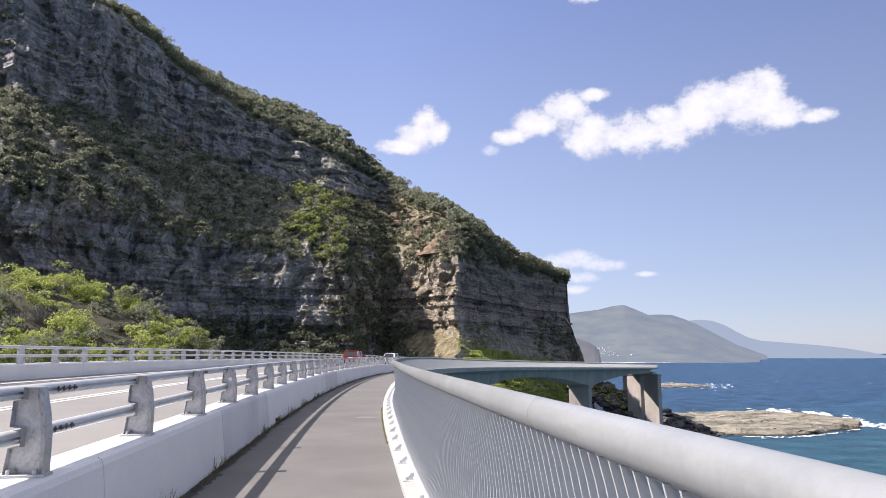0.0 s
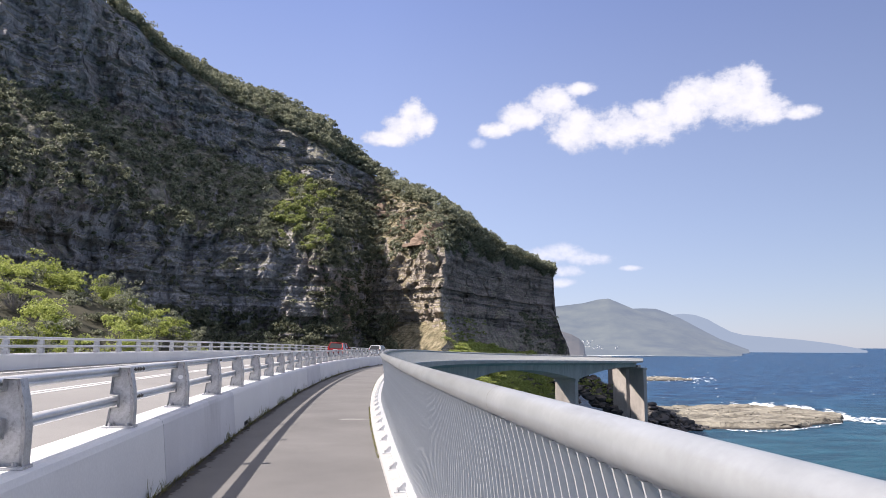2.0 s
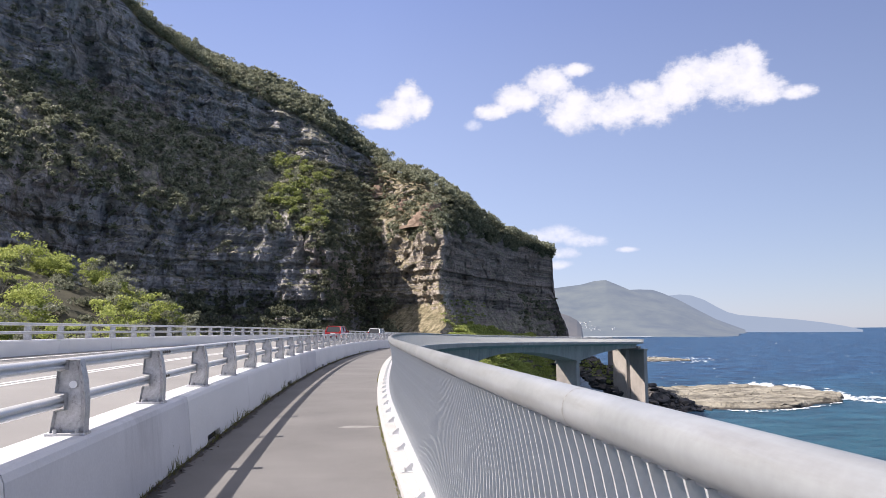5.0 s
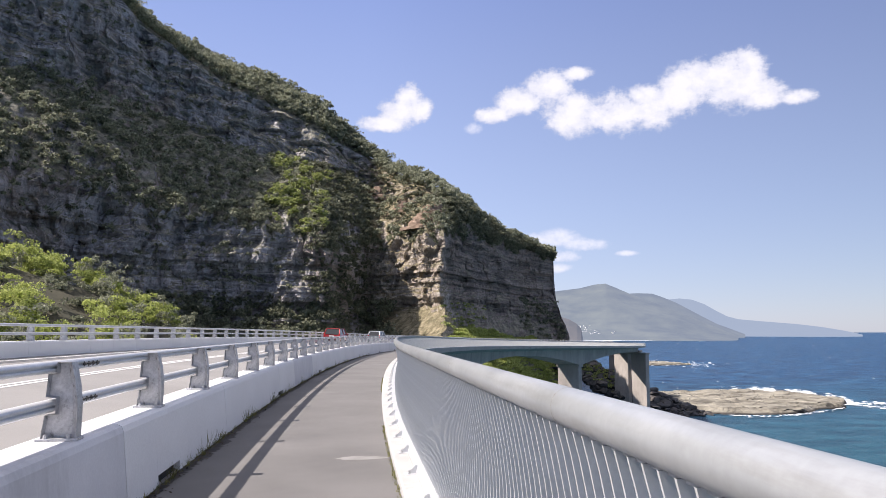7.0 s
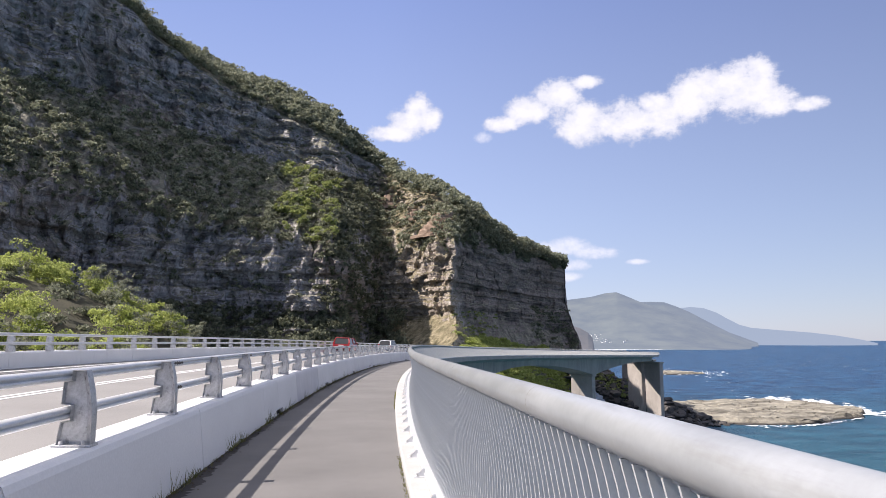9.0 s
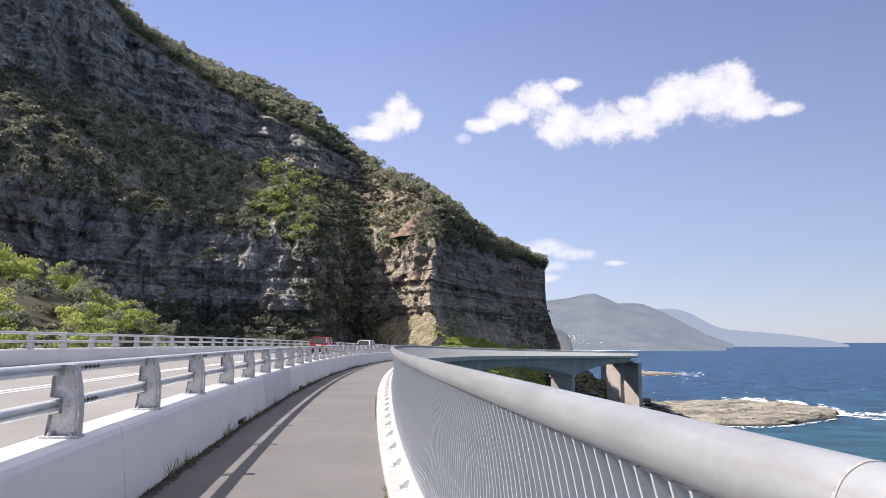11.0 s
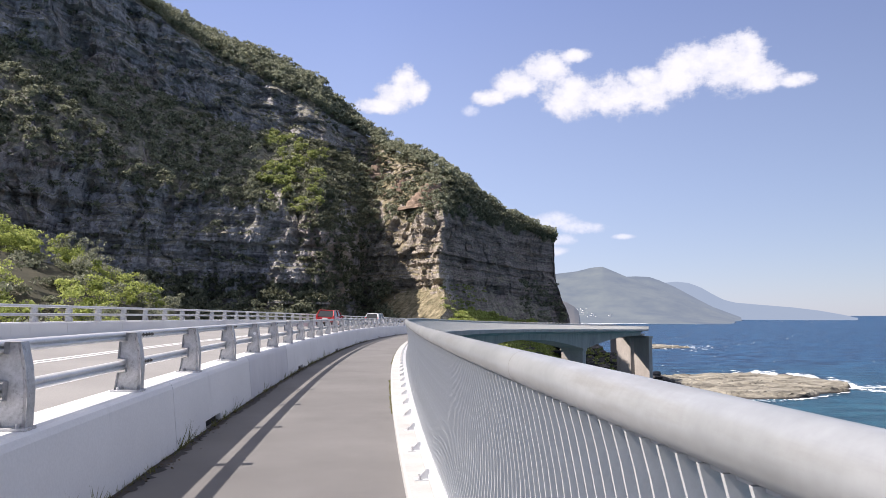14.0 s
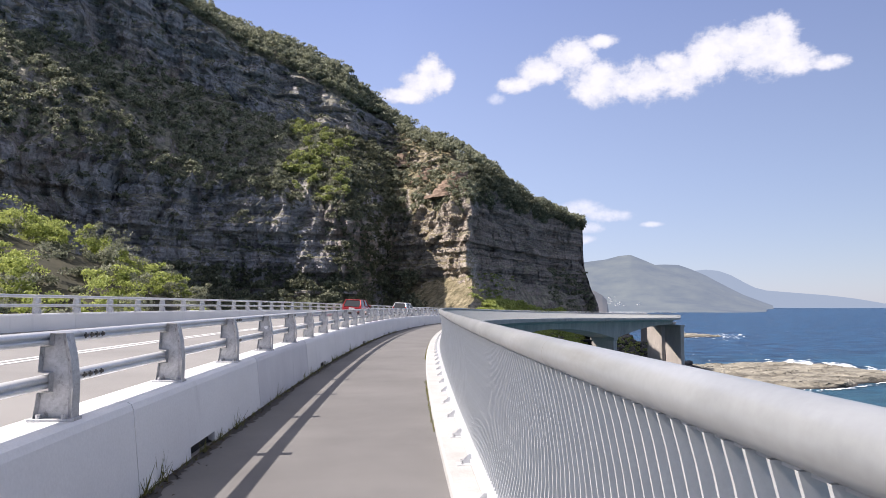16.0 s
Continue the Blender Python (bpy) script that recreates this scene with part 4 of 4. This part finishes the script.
b_, r_ = gen.uniform(-33, -12.5, n), gen.uniform(95, 165, n)
p = polar(b_, r_, bank_z(b_, r_) - 0.3)
foliage("grey_shrubs", p, gen.uniform(1.4, 2.8, n), gen.uniform(4.0, 8.5, n), 260, 0.2, M_leaf_ridge, "grey-green shrubs among the brighter ones", (5, 9))
# bare twiggy shrubs
M_twig = surface("bare_twigs", (0.2, 0.18, 0.16), (0.36, 0.33, 0.3), 3.0, 0.9)
for b0, r0 in ((-12.6, 150), (-26.5, 118), (-24.9, 122), (-16.6, 140)):
    base = polar(np.array(b0), np.array(r0), bank_z(np.array(b0), np.array(r0)))
    sh = thing("bare_shrub", "leafless grey twiggy shrub on the bank", "shrub", "bare shrubs", m=Matrix.Translation(Vector(base)))
    bm = bmesh.new()
    for q in range(46):
        a, t = gen.uniform(0, 6.28), gen.uniform(0.1, 1.0)
        d = Vector((math.cos(a) * t, math.sin(a) * t, gen.uniform(0.7, 1.2))).normalized()
        l0 = gen.uniform(1.6, 3.4)
        tube(bm, (0, 0, 0), d * l0, 0.05, 0.02, 4)
        for w in range(3):
            e2 = (d + Vector(gen.normal(0, 0.5, 3))).normalized()
            st = d * l0 * gen.uniform(0.4, 0.9)
            tube(bm, st, st + e2 * gen.uniform(0.5, 1.1), 0.025, 0.01, 3)
    part("branches", bm, M_twig, sh)

# ---- reef, shore rocks and surf ----
def reef_material():
    m, n, l, b = material("reef_rock")
    a = noise_of(n, l, (0.06, 0.12, 0.1), 6, 0.65)
    f = noise_of(n, l, 0.5, 5, 0.65)
    col = ramp(n, l, a, [(0.36, (0.1, 0.09, 0.07)), (0.5, (0.25, 0.23, 0.18)), (0.64, (0.36, 0.335, 0.27))])
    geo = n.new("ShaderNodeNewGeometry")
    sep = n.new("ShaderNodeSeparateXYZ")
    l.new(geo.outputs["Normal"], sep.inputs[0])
    sepp = n.new("ShaderNodeSeparateXYZ")
    l.new(geo.outputs["Position"], sepp.inputs[0])
    wet = math_node(n, l, "SUBTRACT", math_node(n, l, "MULTIPLY", f, 0.9), math_node(n, l, "SUBTRACT", sepp.outputs[2], SEA + 0.55))
    col = mix(n, l, ramp(n, l, wet, [(0.0, 0.0), (0.5, 0.9)]), col, (0.035, 0.03, 0.028))
    # steep faces are darker than the flat tops
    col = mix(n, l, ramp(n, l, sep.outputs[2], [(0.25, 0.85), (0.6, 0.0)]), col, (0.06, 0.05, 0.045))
    col = mix(n, l, 0.5, col, ramp(n, l, f, [(0.3, 0.35), (0.65, 1.0)]), "MULTIPLY")
    l.new(col, b.inputs["Base Color"])
    b.inputs["Roughness"].default_value = 0.85
    bump(n, l, f, 1.0, 0.8, b)
    return m


M_reef = reef_material()


def platform(name, bear, near, far, height, label, nb_=220, nr=60, seed=3):
    b = np.linspace(bear[0], bear[-1], nb_)
    q = np.linspace(0, 1, nr)
    r0, r1 = np.interp(b, bear, near), np.interp(b, bear, far)
    r = r0[:, None] * (1 - q) + r1[:, None] * q
    B2 = np.repeat(b[:, None], nr, 1)
    p = polar(B2.ravel(), r.ravel(), np.zeros(r.size))
    w = (fbm(p * 0.05, 4, seed) - 0.5)
    p[:, :2] += np.stack([w, fbm(p * 0.05 + 40, 4, seed + 5) - 0.5], -1) * 22
    edge = np.minimum(np.minimum(q, 1 - q)[None, :] * 9, np.minimum((b - b[0]), (b[-1] - b))[:, None] * 2.2)
    edge = np.clip(edge, 0, 1).ravel()
    p[:, 2] = SEA - 1.2 + edge * (1.2 + height + 1.6 * (fbm(p * 0.12, 4, seed + 9) - 0.5) + 0.9 * (rnd3(np.floor(p[:, 0] / 4), np.floor(p[:, 1] / 5), np.zeros(len(p)), 2) - 0.5))
    i = np.arange(nb_ * nr).reshape(nb_, nr)
    ob = fast_mesh(name, p, np.stack([i[:-1, :-1], i[1:, :-1], i[1:, 1:], i[:-1, 1:]], -1).reshape(-1, 4), M_reef)
    return tagged(ob, label, "rock", kind="structure")


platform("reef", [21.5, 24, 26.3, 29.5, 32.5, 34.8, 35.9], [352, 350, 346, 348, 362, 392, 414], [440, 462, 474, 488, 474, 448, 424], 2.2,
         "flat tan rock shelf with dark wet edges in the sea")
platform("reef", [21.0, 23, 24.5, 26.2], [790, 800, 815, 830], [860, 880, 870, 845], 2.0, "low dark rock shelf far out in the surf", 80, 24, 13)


def boulders(name, count, place, size, mat, label):
    bm = bmesh.new()
    bmesh.ops.create_icosphere(bm, subdivisions=2, radius=1)
    base = np.array([v.co[:] for v in bm.verts])
    tri = np.array([[v.index for v in f.verts] for f in bm.faces])
    bm.free()
    vs, fs = [], []
    for i in range(count):
        c, s = place(), size()
        v = base + 0
        for q in range(9):      # split faces: cut the stone flat along random planes
            d = gen.normal(0, 1, 3)
            d /= np.linalg.norm(d)
            over = np.maximum(v @ d - gen.uniform(0.35, 0.75), 0)
            v = v - over[:, None] * d
        v = v * np.array([gen.uniform(0.9, 1.9), gen.uniform(0.8, 1.3), gen.uniform(0.5, 0.95)]) * s * 1.25
        a = gen.uniform(0, 6.28)
        R = np.array([[math.cos(a), -math.sin(a), 0], [math.sin(a), math.cos(a), 0], [0, 0, 1]])
        vs.append(v @ R.T + c)
        fs.append(tri + i * len(base))
    ob = fast_mesh(name, np.concatenate(vs), np.concatenate(fs), mat)
    return tagged(ob, label, "rocks", kind="stuff")


def shore_place():
    b = gen.uniform(15.5, 26.8)
    r = gen.uniform(325, 362)
    h = np.interp(b, [15.5, 17.5, 21, 23, 25, 26.8], [-5, -11, -21, -26, -31.5, -35]) - abs(r - 348) * 0.35
    return polar(np.array(b), np.array(r), np.array(h - gen.uniform(0, 3)))


M_darkrock = surface("dark_wet_rock", (0.035, 0.033, 0.032), (0.11, 0.1, 0.095), 0.25, 0.7, 0.3, 1.2)
boulders("shore_rocks", 900, shore_place, lambda: gen.uniform(0.8, 2.5), M_darkrock, "dark tumbled rocks on the shore below the bridge")


p = np.array([shore_place() for i in range(420)])
p = p[np.hypot(p[:, 0], p[:, 1]) < 345][:220]
p = p[np.degrees(np.arctan2(p[:, 0], p[:, 1])) < 20.5]
foliage("shore_scrub", p + np.array([0, 0, 1.5]), gen.uniform(0.8, 2.0, len(p)), gen.uniform(0.8, 2.0, len(p)), 40, 0.35, M_leaf_green, "green scrub among the shore rocks")

m_foam, n_, l_, b_ = material("sea_foam")
fn = noise_of(n_, l_, 0.4, 5, 0.6)
l_.new(ramp(n_, l_, fn, [(0.35, (0.35, 0.42, 0.47)), (0.62, (0.78, 0.8, 0.81))]), b_.inputs["Base Color"])
b_.inputs["Roughness"].default_value = 0.8


def foam(name, spots, label):
    """Irregular flat flecks of foam: (bearing, range, half length, half width)."""
    vs, fs, c = [], [], 0
    for b, r, a, w in spots:
        o = polar(np.array(b), np.array(r), np.array(SEA + 24.0 * max(0, (r - 1200) / 3800) ** 1.3 + 0.25 + r * 0.0004))
        t = radians(b) + gen.normal(0, 0.25)
        u, v = np.array([math.cos(t), -math.sin(t), 0]), np.array([math.sin(t), math.cos(t), 0])
        k = 8
        for i in range(k):
            g = 2 * math.pi * i / k
            rad = gen.uniform(0.45, 1.2)
            vs.append(o + u * math.cos(g) * a * rad + v * math.sin(g) * w * rad)
        vs.append(o + np.array([0, 0, 0.25]))
        fs += [(c + i, c + (i + 1) % k, c + k) for i in range(k)]
        c += k + 1
    ob = fast_mesh(name, np.array(vs), np.array(fs), m_foam)
    return tagged(ob, label, "surf", kind="stuff")


spots = []
for i in range(1500):        # surf along the outer edge of the shelf and off its tip
    q = gen.beta(1.6, 1.2)
    b = 28.5 + 7.6 * q
    if math.sin(b * 5.1) + math.sin(b * 2.3 + 1) + gen.normal(0, 0.6) < 0.3:
        continue
    r = np.interp(b, [28.5, 31, 34, 35.3, 36.1], [500, 490, 468, 442, 424]) + abs(gen.normal(0, 13)) - 3
    spots.append((b, r, gen.uniform(0.6, 2.6), gen.uniform(0.4, 1.3)))
for i in range(170):
    b = gen.uniform(35.4, 41)
    r = 425 + (b - 35.5) * gen.choice([-5.0, 3.0, 6.0]) + gen.normal(0, 4)
    spots.append((b, r, gen.uniform(0.6, 2.4), gen.uniform(0.3, 1.0)))
for i in range(80):        # broken water along the inner edge
    b = gen.uniform(28, 35.6)
    r = np.interp(b, [28, 29.5, 32.5, 34.8, 35.9], [345, 345, 359, 388, 410]) - abs(gen.normal(0, 3)) + 2
    spots.append((b, r, gen.uniform(0.4, 1.4), gen.uniform(0.3, 0.8)))
for i in range(110):
    b = gen.uniform(21.5, 27.5)
    spots.append((b, 850 + gen.normal(0, 35), gen.uniform(0.8, 3.2), gen.uniform(0.6, 1.8)))
foam("surf", spots, "white surf breaking round the rock shelves")
spots = []
for i in range(150):
    r = float(np.exp(gen.uniform(np.log(420), np.log(3200))))
    spots.append((gen.uniform(16, 46), r, r * gen.uniform(0.0006, 0.002), r * gen.uniform(0.0005, 0.0013)))
foam("whitecaps", spots, "scattered whitecaps on the open sea")
spots = [(gen.uniform(16.2, 22.5), gen.uniform(2330, 2440), gen.uniform(15, 60), gen.uniform(20, 60)) for i in range(26)]
foam("far_surf", spots, "line of surf on the far beach")

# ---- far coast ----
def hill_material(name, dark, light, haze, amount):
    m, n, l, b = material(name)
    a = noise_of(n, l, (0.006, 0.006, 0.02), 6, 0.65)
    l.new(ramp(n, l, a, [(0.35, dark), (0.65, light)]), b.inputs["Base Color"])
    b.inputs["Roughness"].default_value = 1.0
    # distance haze put in as a bluish glow mixed over the slope colour
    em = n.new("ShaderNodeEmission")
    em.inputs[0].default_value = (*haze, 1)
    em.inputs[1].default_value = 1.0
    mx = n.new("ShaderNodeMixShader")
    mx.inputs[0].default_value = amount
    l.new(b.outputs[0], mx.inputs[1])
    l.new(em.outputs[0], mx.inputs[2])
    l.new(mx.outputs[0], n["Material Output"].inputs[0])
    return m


def hills(bear, up, R, depth, mat, label, seed):
    b = np.linspace(bear[0], bear[-1], 200)
    e = np.interp(b, bear, up)
    zt = 1.6 + R * np.tan(np.radians(e))
    q = np.linspace(0, 1, 26)
    zs = -36 + 24.0 * max(0, (R - depth - 1200) / 3800) ** 1.3 - 6
    prof = np.interp(q, [0, 0.04, 0.12, 0.35, 0.75, 0.93, 1.0], [0, 0.1, 0.17, 0.3, 0.8, 0.985, 1.0])
    r = R - depth + depth * q
    p = polar(np.repeat(b[:, None], 26, 1).ravel(), np.repeat(r[None, :], 200, 0).ravel(), (zs + (zt[:, None] - zs) * prof[None, :]).ravel())
    amp = np.repeat((np.minimum(q, 1 - q) * 2)[None, :], 200, 0).ravel()
    p[:, 2] += amp * (fbm(p * np.array([0.006, 0.006, 0]), 4, seed) - 0.5) * 60 * np.clip((zt - zs) / 150, 0.1, 1).repeat(26)
    p = np.concatenate([p, polar(b, np.full(200, R + 120.0), np.full(200, zs))])
    i = np.arange(200 * 26).reshape(200, 26)
    f = np.stack([i[:-1, :-1], i[1:, :-1], i[1:, 1:], i[:-1, 1:]], -1).reshape(-1, 4)
    k = np.arange(200 * 26, 200 * 27)
    f = np.concatenate([f, np.stack([i[:-1, -1], i[1:, -1], k[1:], k[:-1]], -1)])
    return tagged(fast_mesh("backdrop", p, f, mat, smooth=True), label, "hills", kind="structure")


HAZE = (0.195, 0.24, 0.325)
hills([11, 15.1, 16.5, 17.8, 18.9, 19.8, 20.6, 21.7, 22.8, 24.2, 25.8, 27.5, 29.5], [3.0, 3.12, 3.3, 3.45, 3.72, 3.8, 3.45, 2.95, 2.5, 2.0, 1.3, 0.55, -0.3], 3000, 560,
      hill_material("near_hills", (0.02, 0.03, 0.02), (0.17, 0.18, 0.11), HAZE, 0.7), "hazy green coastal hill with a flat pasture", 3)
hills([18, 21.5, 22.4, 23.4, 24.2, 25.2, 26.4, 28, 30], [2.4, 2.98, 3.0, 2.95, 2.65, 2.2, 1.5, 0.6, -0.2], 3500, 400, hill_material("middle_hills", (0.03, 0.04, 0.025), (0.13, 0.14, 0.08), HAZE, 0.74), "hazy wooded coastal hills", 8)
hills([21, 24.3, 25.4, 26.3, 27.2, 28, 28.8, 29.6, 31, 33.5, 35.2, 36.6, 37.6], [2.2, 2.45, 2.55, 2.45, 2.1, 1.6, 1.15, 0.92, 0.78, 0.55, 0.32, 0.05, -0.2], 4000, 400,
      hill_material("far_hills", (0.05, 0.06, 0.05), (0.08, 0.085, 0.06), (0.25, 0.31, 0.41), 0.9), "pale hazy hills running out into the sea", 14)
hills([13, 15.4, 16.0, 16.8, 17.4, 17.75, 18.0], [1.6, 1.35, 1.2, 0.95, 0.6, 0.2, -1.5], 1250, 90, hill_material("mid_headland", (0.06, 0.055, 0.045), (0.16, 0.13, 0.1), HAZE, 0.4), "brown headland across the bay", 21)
M_house = surface("far_house_walls", (0.6, 0.6, 0.58), (0.8, 0.8, 0.78), 0.5, 0.9)
bm = bmesh.new()
for i in range(60):
    b, r = gen.uniform(17.2, 20.5), gen.uniform(2480, 2640)
    x, y, z = polar(np.array(b), np.array(r), np.array(-16 + (r - 2440) * 0.2))
    w = gen.uniform(3, 7)
    box(bm, x - w * 0.7, x + w * 0.7, y - 5, y + 5, z - 4, z + gen.uniform(1.5, 4))
me = bpy.data.meshes.new("far_houses")
bm.to_mesh(me)
bm.free()
me.materials.append(M_house)
tagged(new("far_houses", me), "pale houses of a village on the far hillside", "houses", kind="stuff")


# ---- cars on the road ----
def paint(name, col, metal=0.3):
    m, n, l, b = material(name)
    v = noise_of(n, l, 3.0, 3)
    l.new(mix(n, l, ramp(n, l, v, [(0.4, 0.0), (0.7, 0.25)]), col, tuple(c * 0.75 for c in col)), b.inputs["Base Color"])
    b.inputs["Roughness"].default_value, b.inputs["Metallic"].default_value = 0.25, metal
    b.inputs["Coat Weight"].default_value = 0.6
    return m


m_win, n_, l_, b_ = material("car_glass")
b_.inputs["Base Color"].default_value, b_.inputs["Roughness"].default_value = (0.02, 0.022, 0.025, 1), 0.06
m_tyre = surface("tyre_rubber", (0.02, 0.02, 0.02), (0.04, 0.04, 0.04), 8.0, 0.85)
m_lamp, n_, l_, b_ = material("red_lamp")
b_.inputs["Base Color"].default_value, b_.inputs["Roughness"].default_value = (0.45, 0.02, 0.02, 1), 0.15
m_plate = surface("plate_white", (0.6, 0.6, 0.55), (0.75, 0.75, 0.7), 3.0, 0.5)


def car(s, u, L, Wd, H, mat, label):
    """A five-door car that stands on the road, its nose along +y."""
    c = thing("car", label, "car", "cars", m=stand(s, u, road_z(u)) @ Matrix.Rotation(math.atan(0.045), 4, "Y"))
    # body: rings of a cross-section from tail to nose: (y, half width, floor, shoulder height)
    rings_ = [(-0.5, 0.40, 0.34, 0.52), (-0.495, 0.47, 0.26, 0.56), (-0.47, 0.495, 0.22, 0.6), (-0.3, 0.5, 0.2, 0.62), (0.0, 0.5, 0.2, 0.61), (0.22, 0.5, 0.2, 0.59), (0.38, 0.485, 0.21, 0.545),
              (0.46, 0.45, 0.23, 0.48), (0.495, 0.38, 0.27, 0.42)]
    bm = bmesh.new()
    prev = None
    for y, w, f, t in rings_:
        w *= Wd
        f, t = f * H * 0.8, t * H
        sec = [(-w * 0.93, f), (-w, f + 0.12), (-w, t - 0.16), (-w * 0.93, t), (w * 0.93, t), (w, t - 0.16), (w, f + 0.12), (w * 0.93, f)]
        cur = [bm.verts.new((x, y * L, z)) for x, z in sec]
        if prev:
            for j in range(8):
                bm.faces.new((prev[j], prev[(j + 1) % 8], cur[(j + 1) % 8], cur[j]))
        else:
            bm.faces.new(list(reversed(cur)))
        prev = cur
    bm.faces.new(prev)
    body = part("body", bm, mat, c)
    # roof on four pillars, with the glass set in behind them
    ys = (-0.485, -0.40, 0.06, 0.22)
    zb, zt = 0.6 * H, 0.985 * H
    bm = bmesh.new()
    lo = [(-0.46 * Wd, ys[0] * L), (0.46 * Wd, ys[0] * L), (0.46 * Wd, ys[3] * L), (-0.46 * Wd, ys[3] * L)]
    hi = [(-0.37 * Wd, ys[1] * L), (0.37 * Wd, ys[1] * L), (0.37 * Wd, ys[2] * L), (-0.37 * Wd, ys[2] * L)]
    a = [bm.verts.new((x, y, zb)) for x, y in lo]
    b = [bm.verts.new((x, y, zt - 0.06)) for x, y in hi]
    for j in range(4):
        bm.faces.new((a[j], a[(j + 1) % 4], b[(j + 1) % 4], b[j]))
    part("window_glass", bm, m_win, c)
    bm = bmesh.new()
    box(bm, -0.38 * Wd, 0.38 * Wd, ys[1] * L - 0.05, ys[2] * L, zt - 0.09, zt, 0.03)
    part("roof", bm, mat, c)
    for j in range(4):
        bm = bmesh.new()
        tube(bm, (lo[j][0], lo[j][1], zb), (hi[j][0], hi[j][1], zt - 0.05), 0.07, 0.055, 6)
        part("pillar", bm, mat, c)
    for x in (-1, 1):
        bm = bmesh.new()
        tube(bm, (x * 0.465 * Wd, -0.1 * L, zb), (x * 0.38 * Wd, -0.13 * L, zt - 0.05), 0.045, 0.04, 6)
        part("pillar", bm, mat, c)
        bm = bmesh.new()
        box(bm, x * 0.43 * Wd - 0.07, x * 0.43 * Wd + 0.07, -0.497 * L, -0.45 * L, 0.42 * H, 0.68 * H, 0.02)
        part("tail_lamp", bm, m_lamp, c)
        bm = bmesh.new()
        box(bm, x * 0.53 * Wd - 0.09, x * 0.53 * Wd + 0.09, 0.17 * L, 0.19 * L, 0.6 * H, 0.68 * H, 0.02)
        part("wing_mirror", bm, mat, c)
        for y in (-0.3, 0.31):
            bm = bmesh.new()
            tube(bm, (x * 0.40 * Wd, y * L, 0.34), (x * 0.505 * Wd, y * L, 0.34), 0.34, n=20)
            w = part("wheel", bm, m_tyre, c)
            bm = bmesh.new()
            tube(bm, (x * 0.5 * Wd, y * L, 0.34), (x * 0.512 * Wd, y * L, 0.34), 0.21, n=14)
            part("rim", bm, M_rail, w)
    bm = bmesh.new()
    box(bm, -0.26, 0.26, -0.507 * L, -0.498 * L, 0.47 * H, 0.54 * H)
    part("number_plate", bm, m_plate, c)
    bm = bmesh.new()
    box(bm, -0.43 * Wd, 0.43 * Wd, -0.512 * L, -0.47 * L, 0.2 * H, 0.3 * H, 0.02)
    part("bumper", bm, m_tyre, c)
    return c


car(84.0, -7.4, 4.5, 1.84, 1.68, paint("red_paint", (0.35, 0.02, 0.02)), "red family car with dark windows on the bridge road")
car(104.0, -7.4, 4.5, 1.8, 1.68, paint("silver_paint", (0.7, 0.71, 0.72)), "silver family car with dark windows on the bridge road")

# ---- weeds and dead leaves along the foot of the parapet and the kerb ----
M_weed = leaf_material("kerb_weeds", (0.05, 0.06, 0.02), (0.14, 0.15, 0.04), (0.28, 0.25, 0.09))
M_litter = surface("dead_leaf_litter", (0.04, 0.03, 0.02), (0.12, 0.085, 0.05), 20.0, 0.95)


def tufts(name, line, mat, label, blade, spread):
    vs, fs, c = [], [], 0
    for s, u, z, n, h in line:
        p0 = at(s, u, z)
        for i in range(n):
            o = p0 + np.array([gen.normal(0, spread), gen.normal(0, spread * 2), 0])
            d = np.array([gen.normal(0, 0.45), gen.normal(0, 0.45), 1.0])
            d = d / np.linalg.norm(d) * h * gen.uniform(0.4, 1.2)
            w = np.cross(d, gen.normal(0, 1, 3))
            w = w / (np.linalg.norm(w) + 1e-9) * blade
            vs += [o - w, o + w, o + d * 0.6 + w * 0.7, o + d]
            fs.append((c, c + 1, c + 2, c + 3))
            c += 4
    ob = fast_mesh(name, np.array(vs), np.array(fs), mat)
    return tagged(ob, label, "weeds", kind="stuff")


line = []
s = 2.0
while s < 60:
    if gen.uniform() < 0.75:
        line.append((s, 0.15 + abs(gen.normal(0, 0.02)), 0.0, int(gen.integers(4, 14)), gen.uniform(0.03, 0.09)))
    if gen.uniform() < 0.06:
        line.append((s, 0.17, 0.0, 16, gen.uniform(0.14, 0.3)))
    s += gen.uniform(0.05, 0.16)
tufts("parapet_weeds", line, M_weed, "small dry weeds growing along the foot of the parapet", 0.004, 0.02)
line = []
s = 2.0
while s < 50:
    if fbm(np.array([[s * 0.35, 0, 0]]), 2, 3)[0] > 0.5:
        line.append((s, kerb_u(s) - 0.015, 0.0, int(gen.integers(4, 12)), gen.uniform(0.015, 0.05)))
    s += gen.uniform(0.03, 0.12)
tufts("kerb_weeds", line, M_weed, "yellow-green weeds in the joint beside the kerb", 0.004, 0.012)
vs, fs, c = [], [], 0
for i in range(5200):
    s, u = gen.uniform(1, 60), 0.14 + abs(gen.normal(0, 0.07))
    o = at(s, u, 0.006)
    a, w = gen.uniform(0, 6.28), gen.uniform(0.008, 0.025)
    d, e_ = np.array([math.cos(a), math.sin(a), gen.normal(0, 0.3)]) * w, np.array([-math.sin(a), math.cos(a), gen.normal(0, 0.3)]) * w * 0.5
    vs += [o - d, o + e_, o + d, o - e_]
    fs.append((c, c + 1, c + 2, c + 3))
    c += 4
tagged(fast_mesh("leaf_litter", np.array(vs), np.array(fs), M_litter), "dead leaves and grit gathered along the parapet", "litter", kind="stuff")
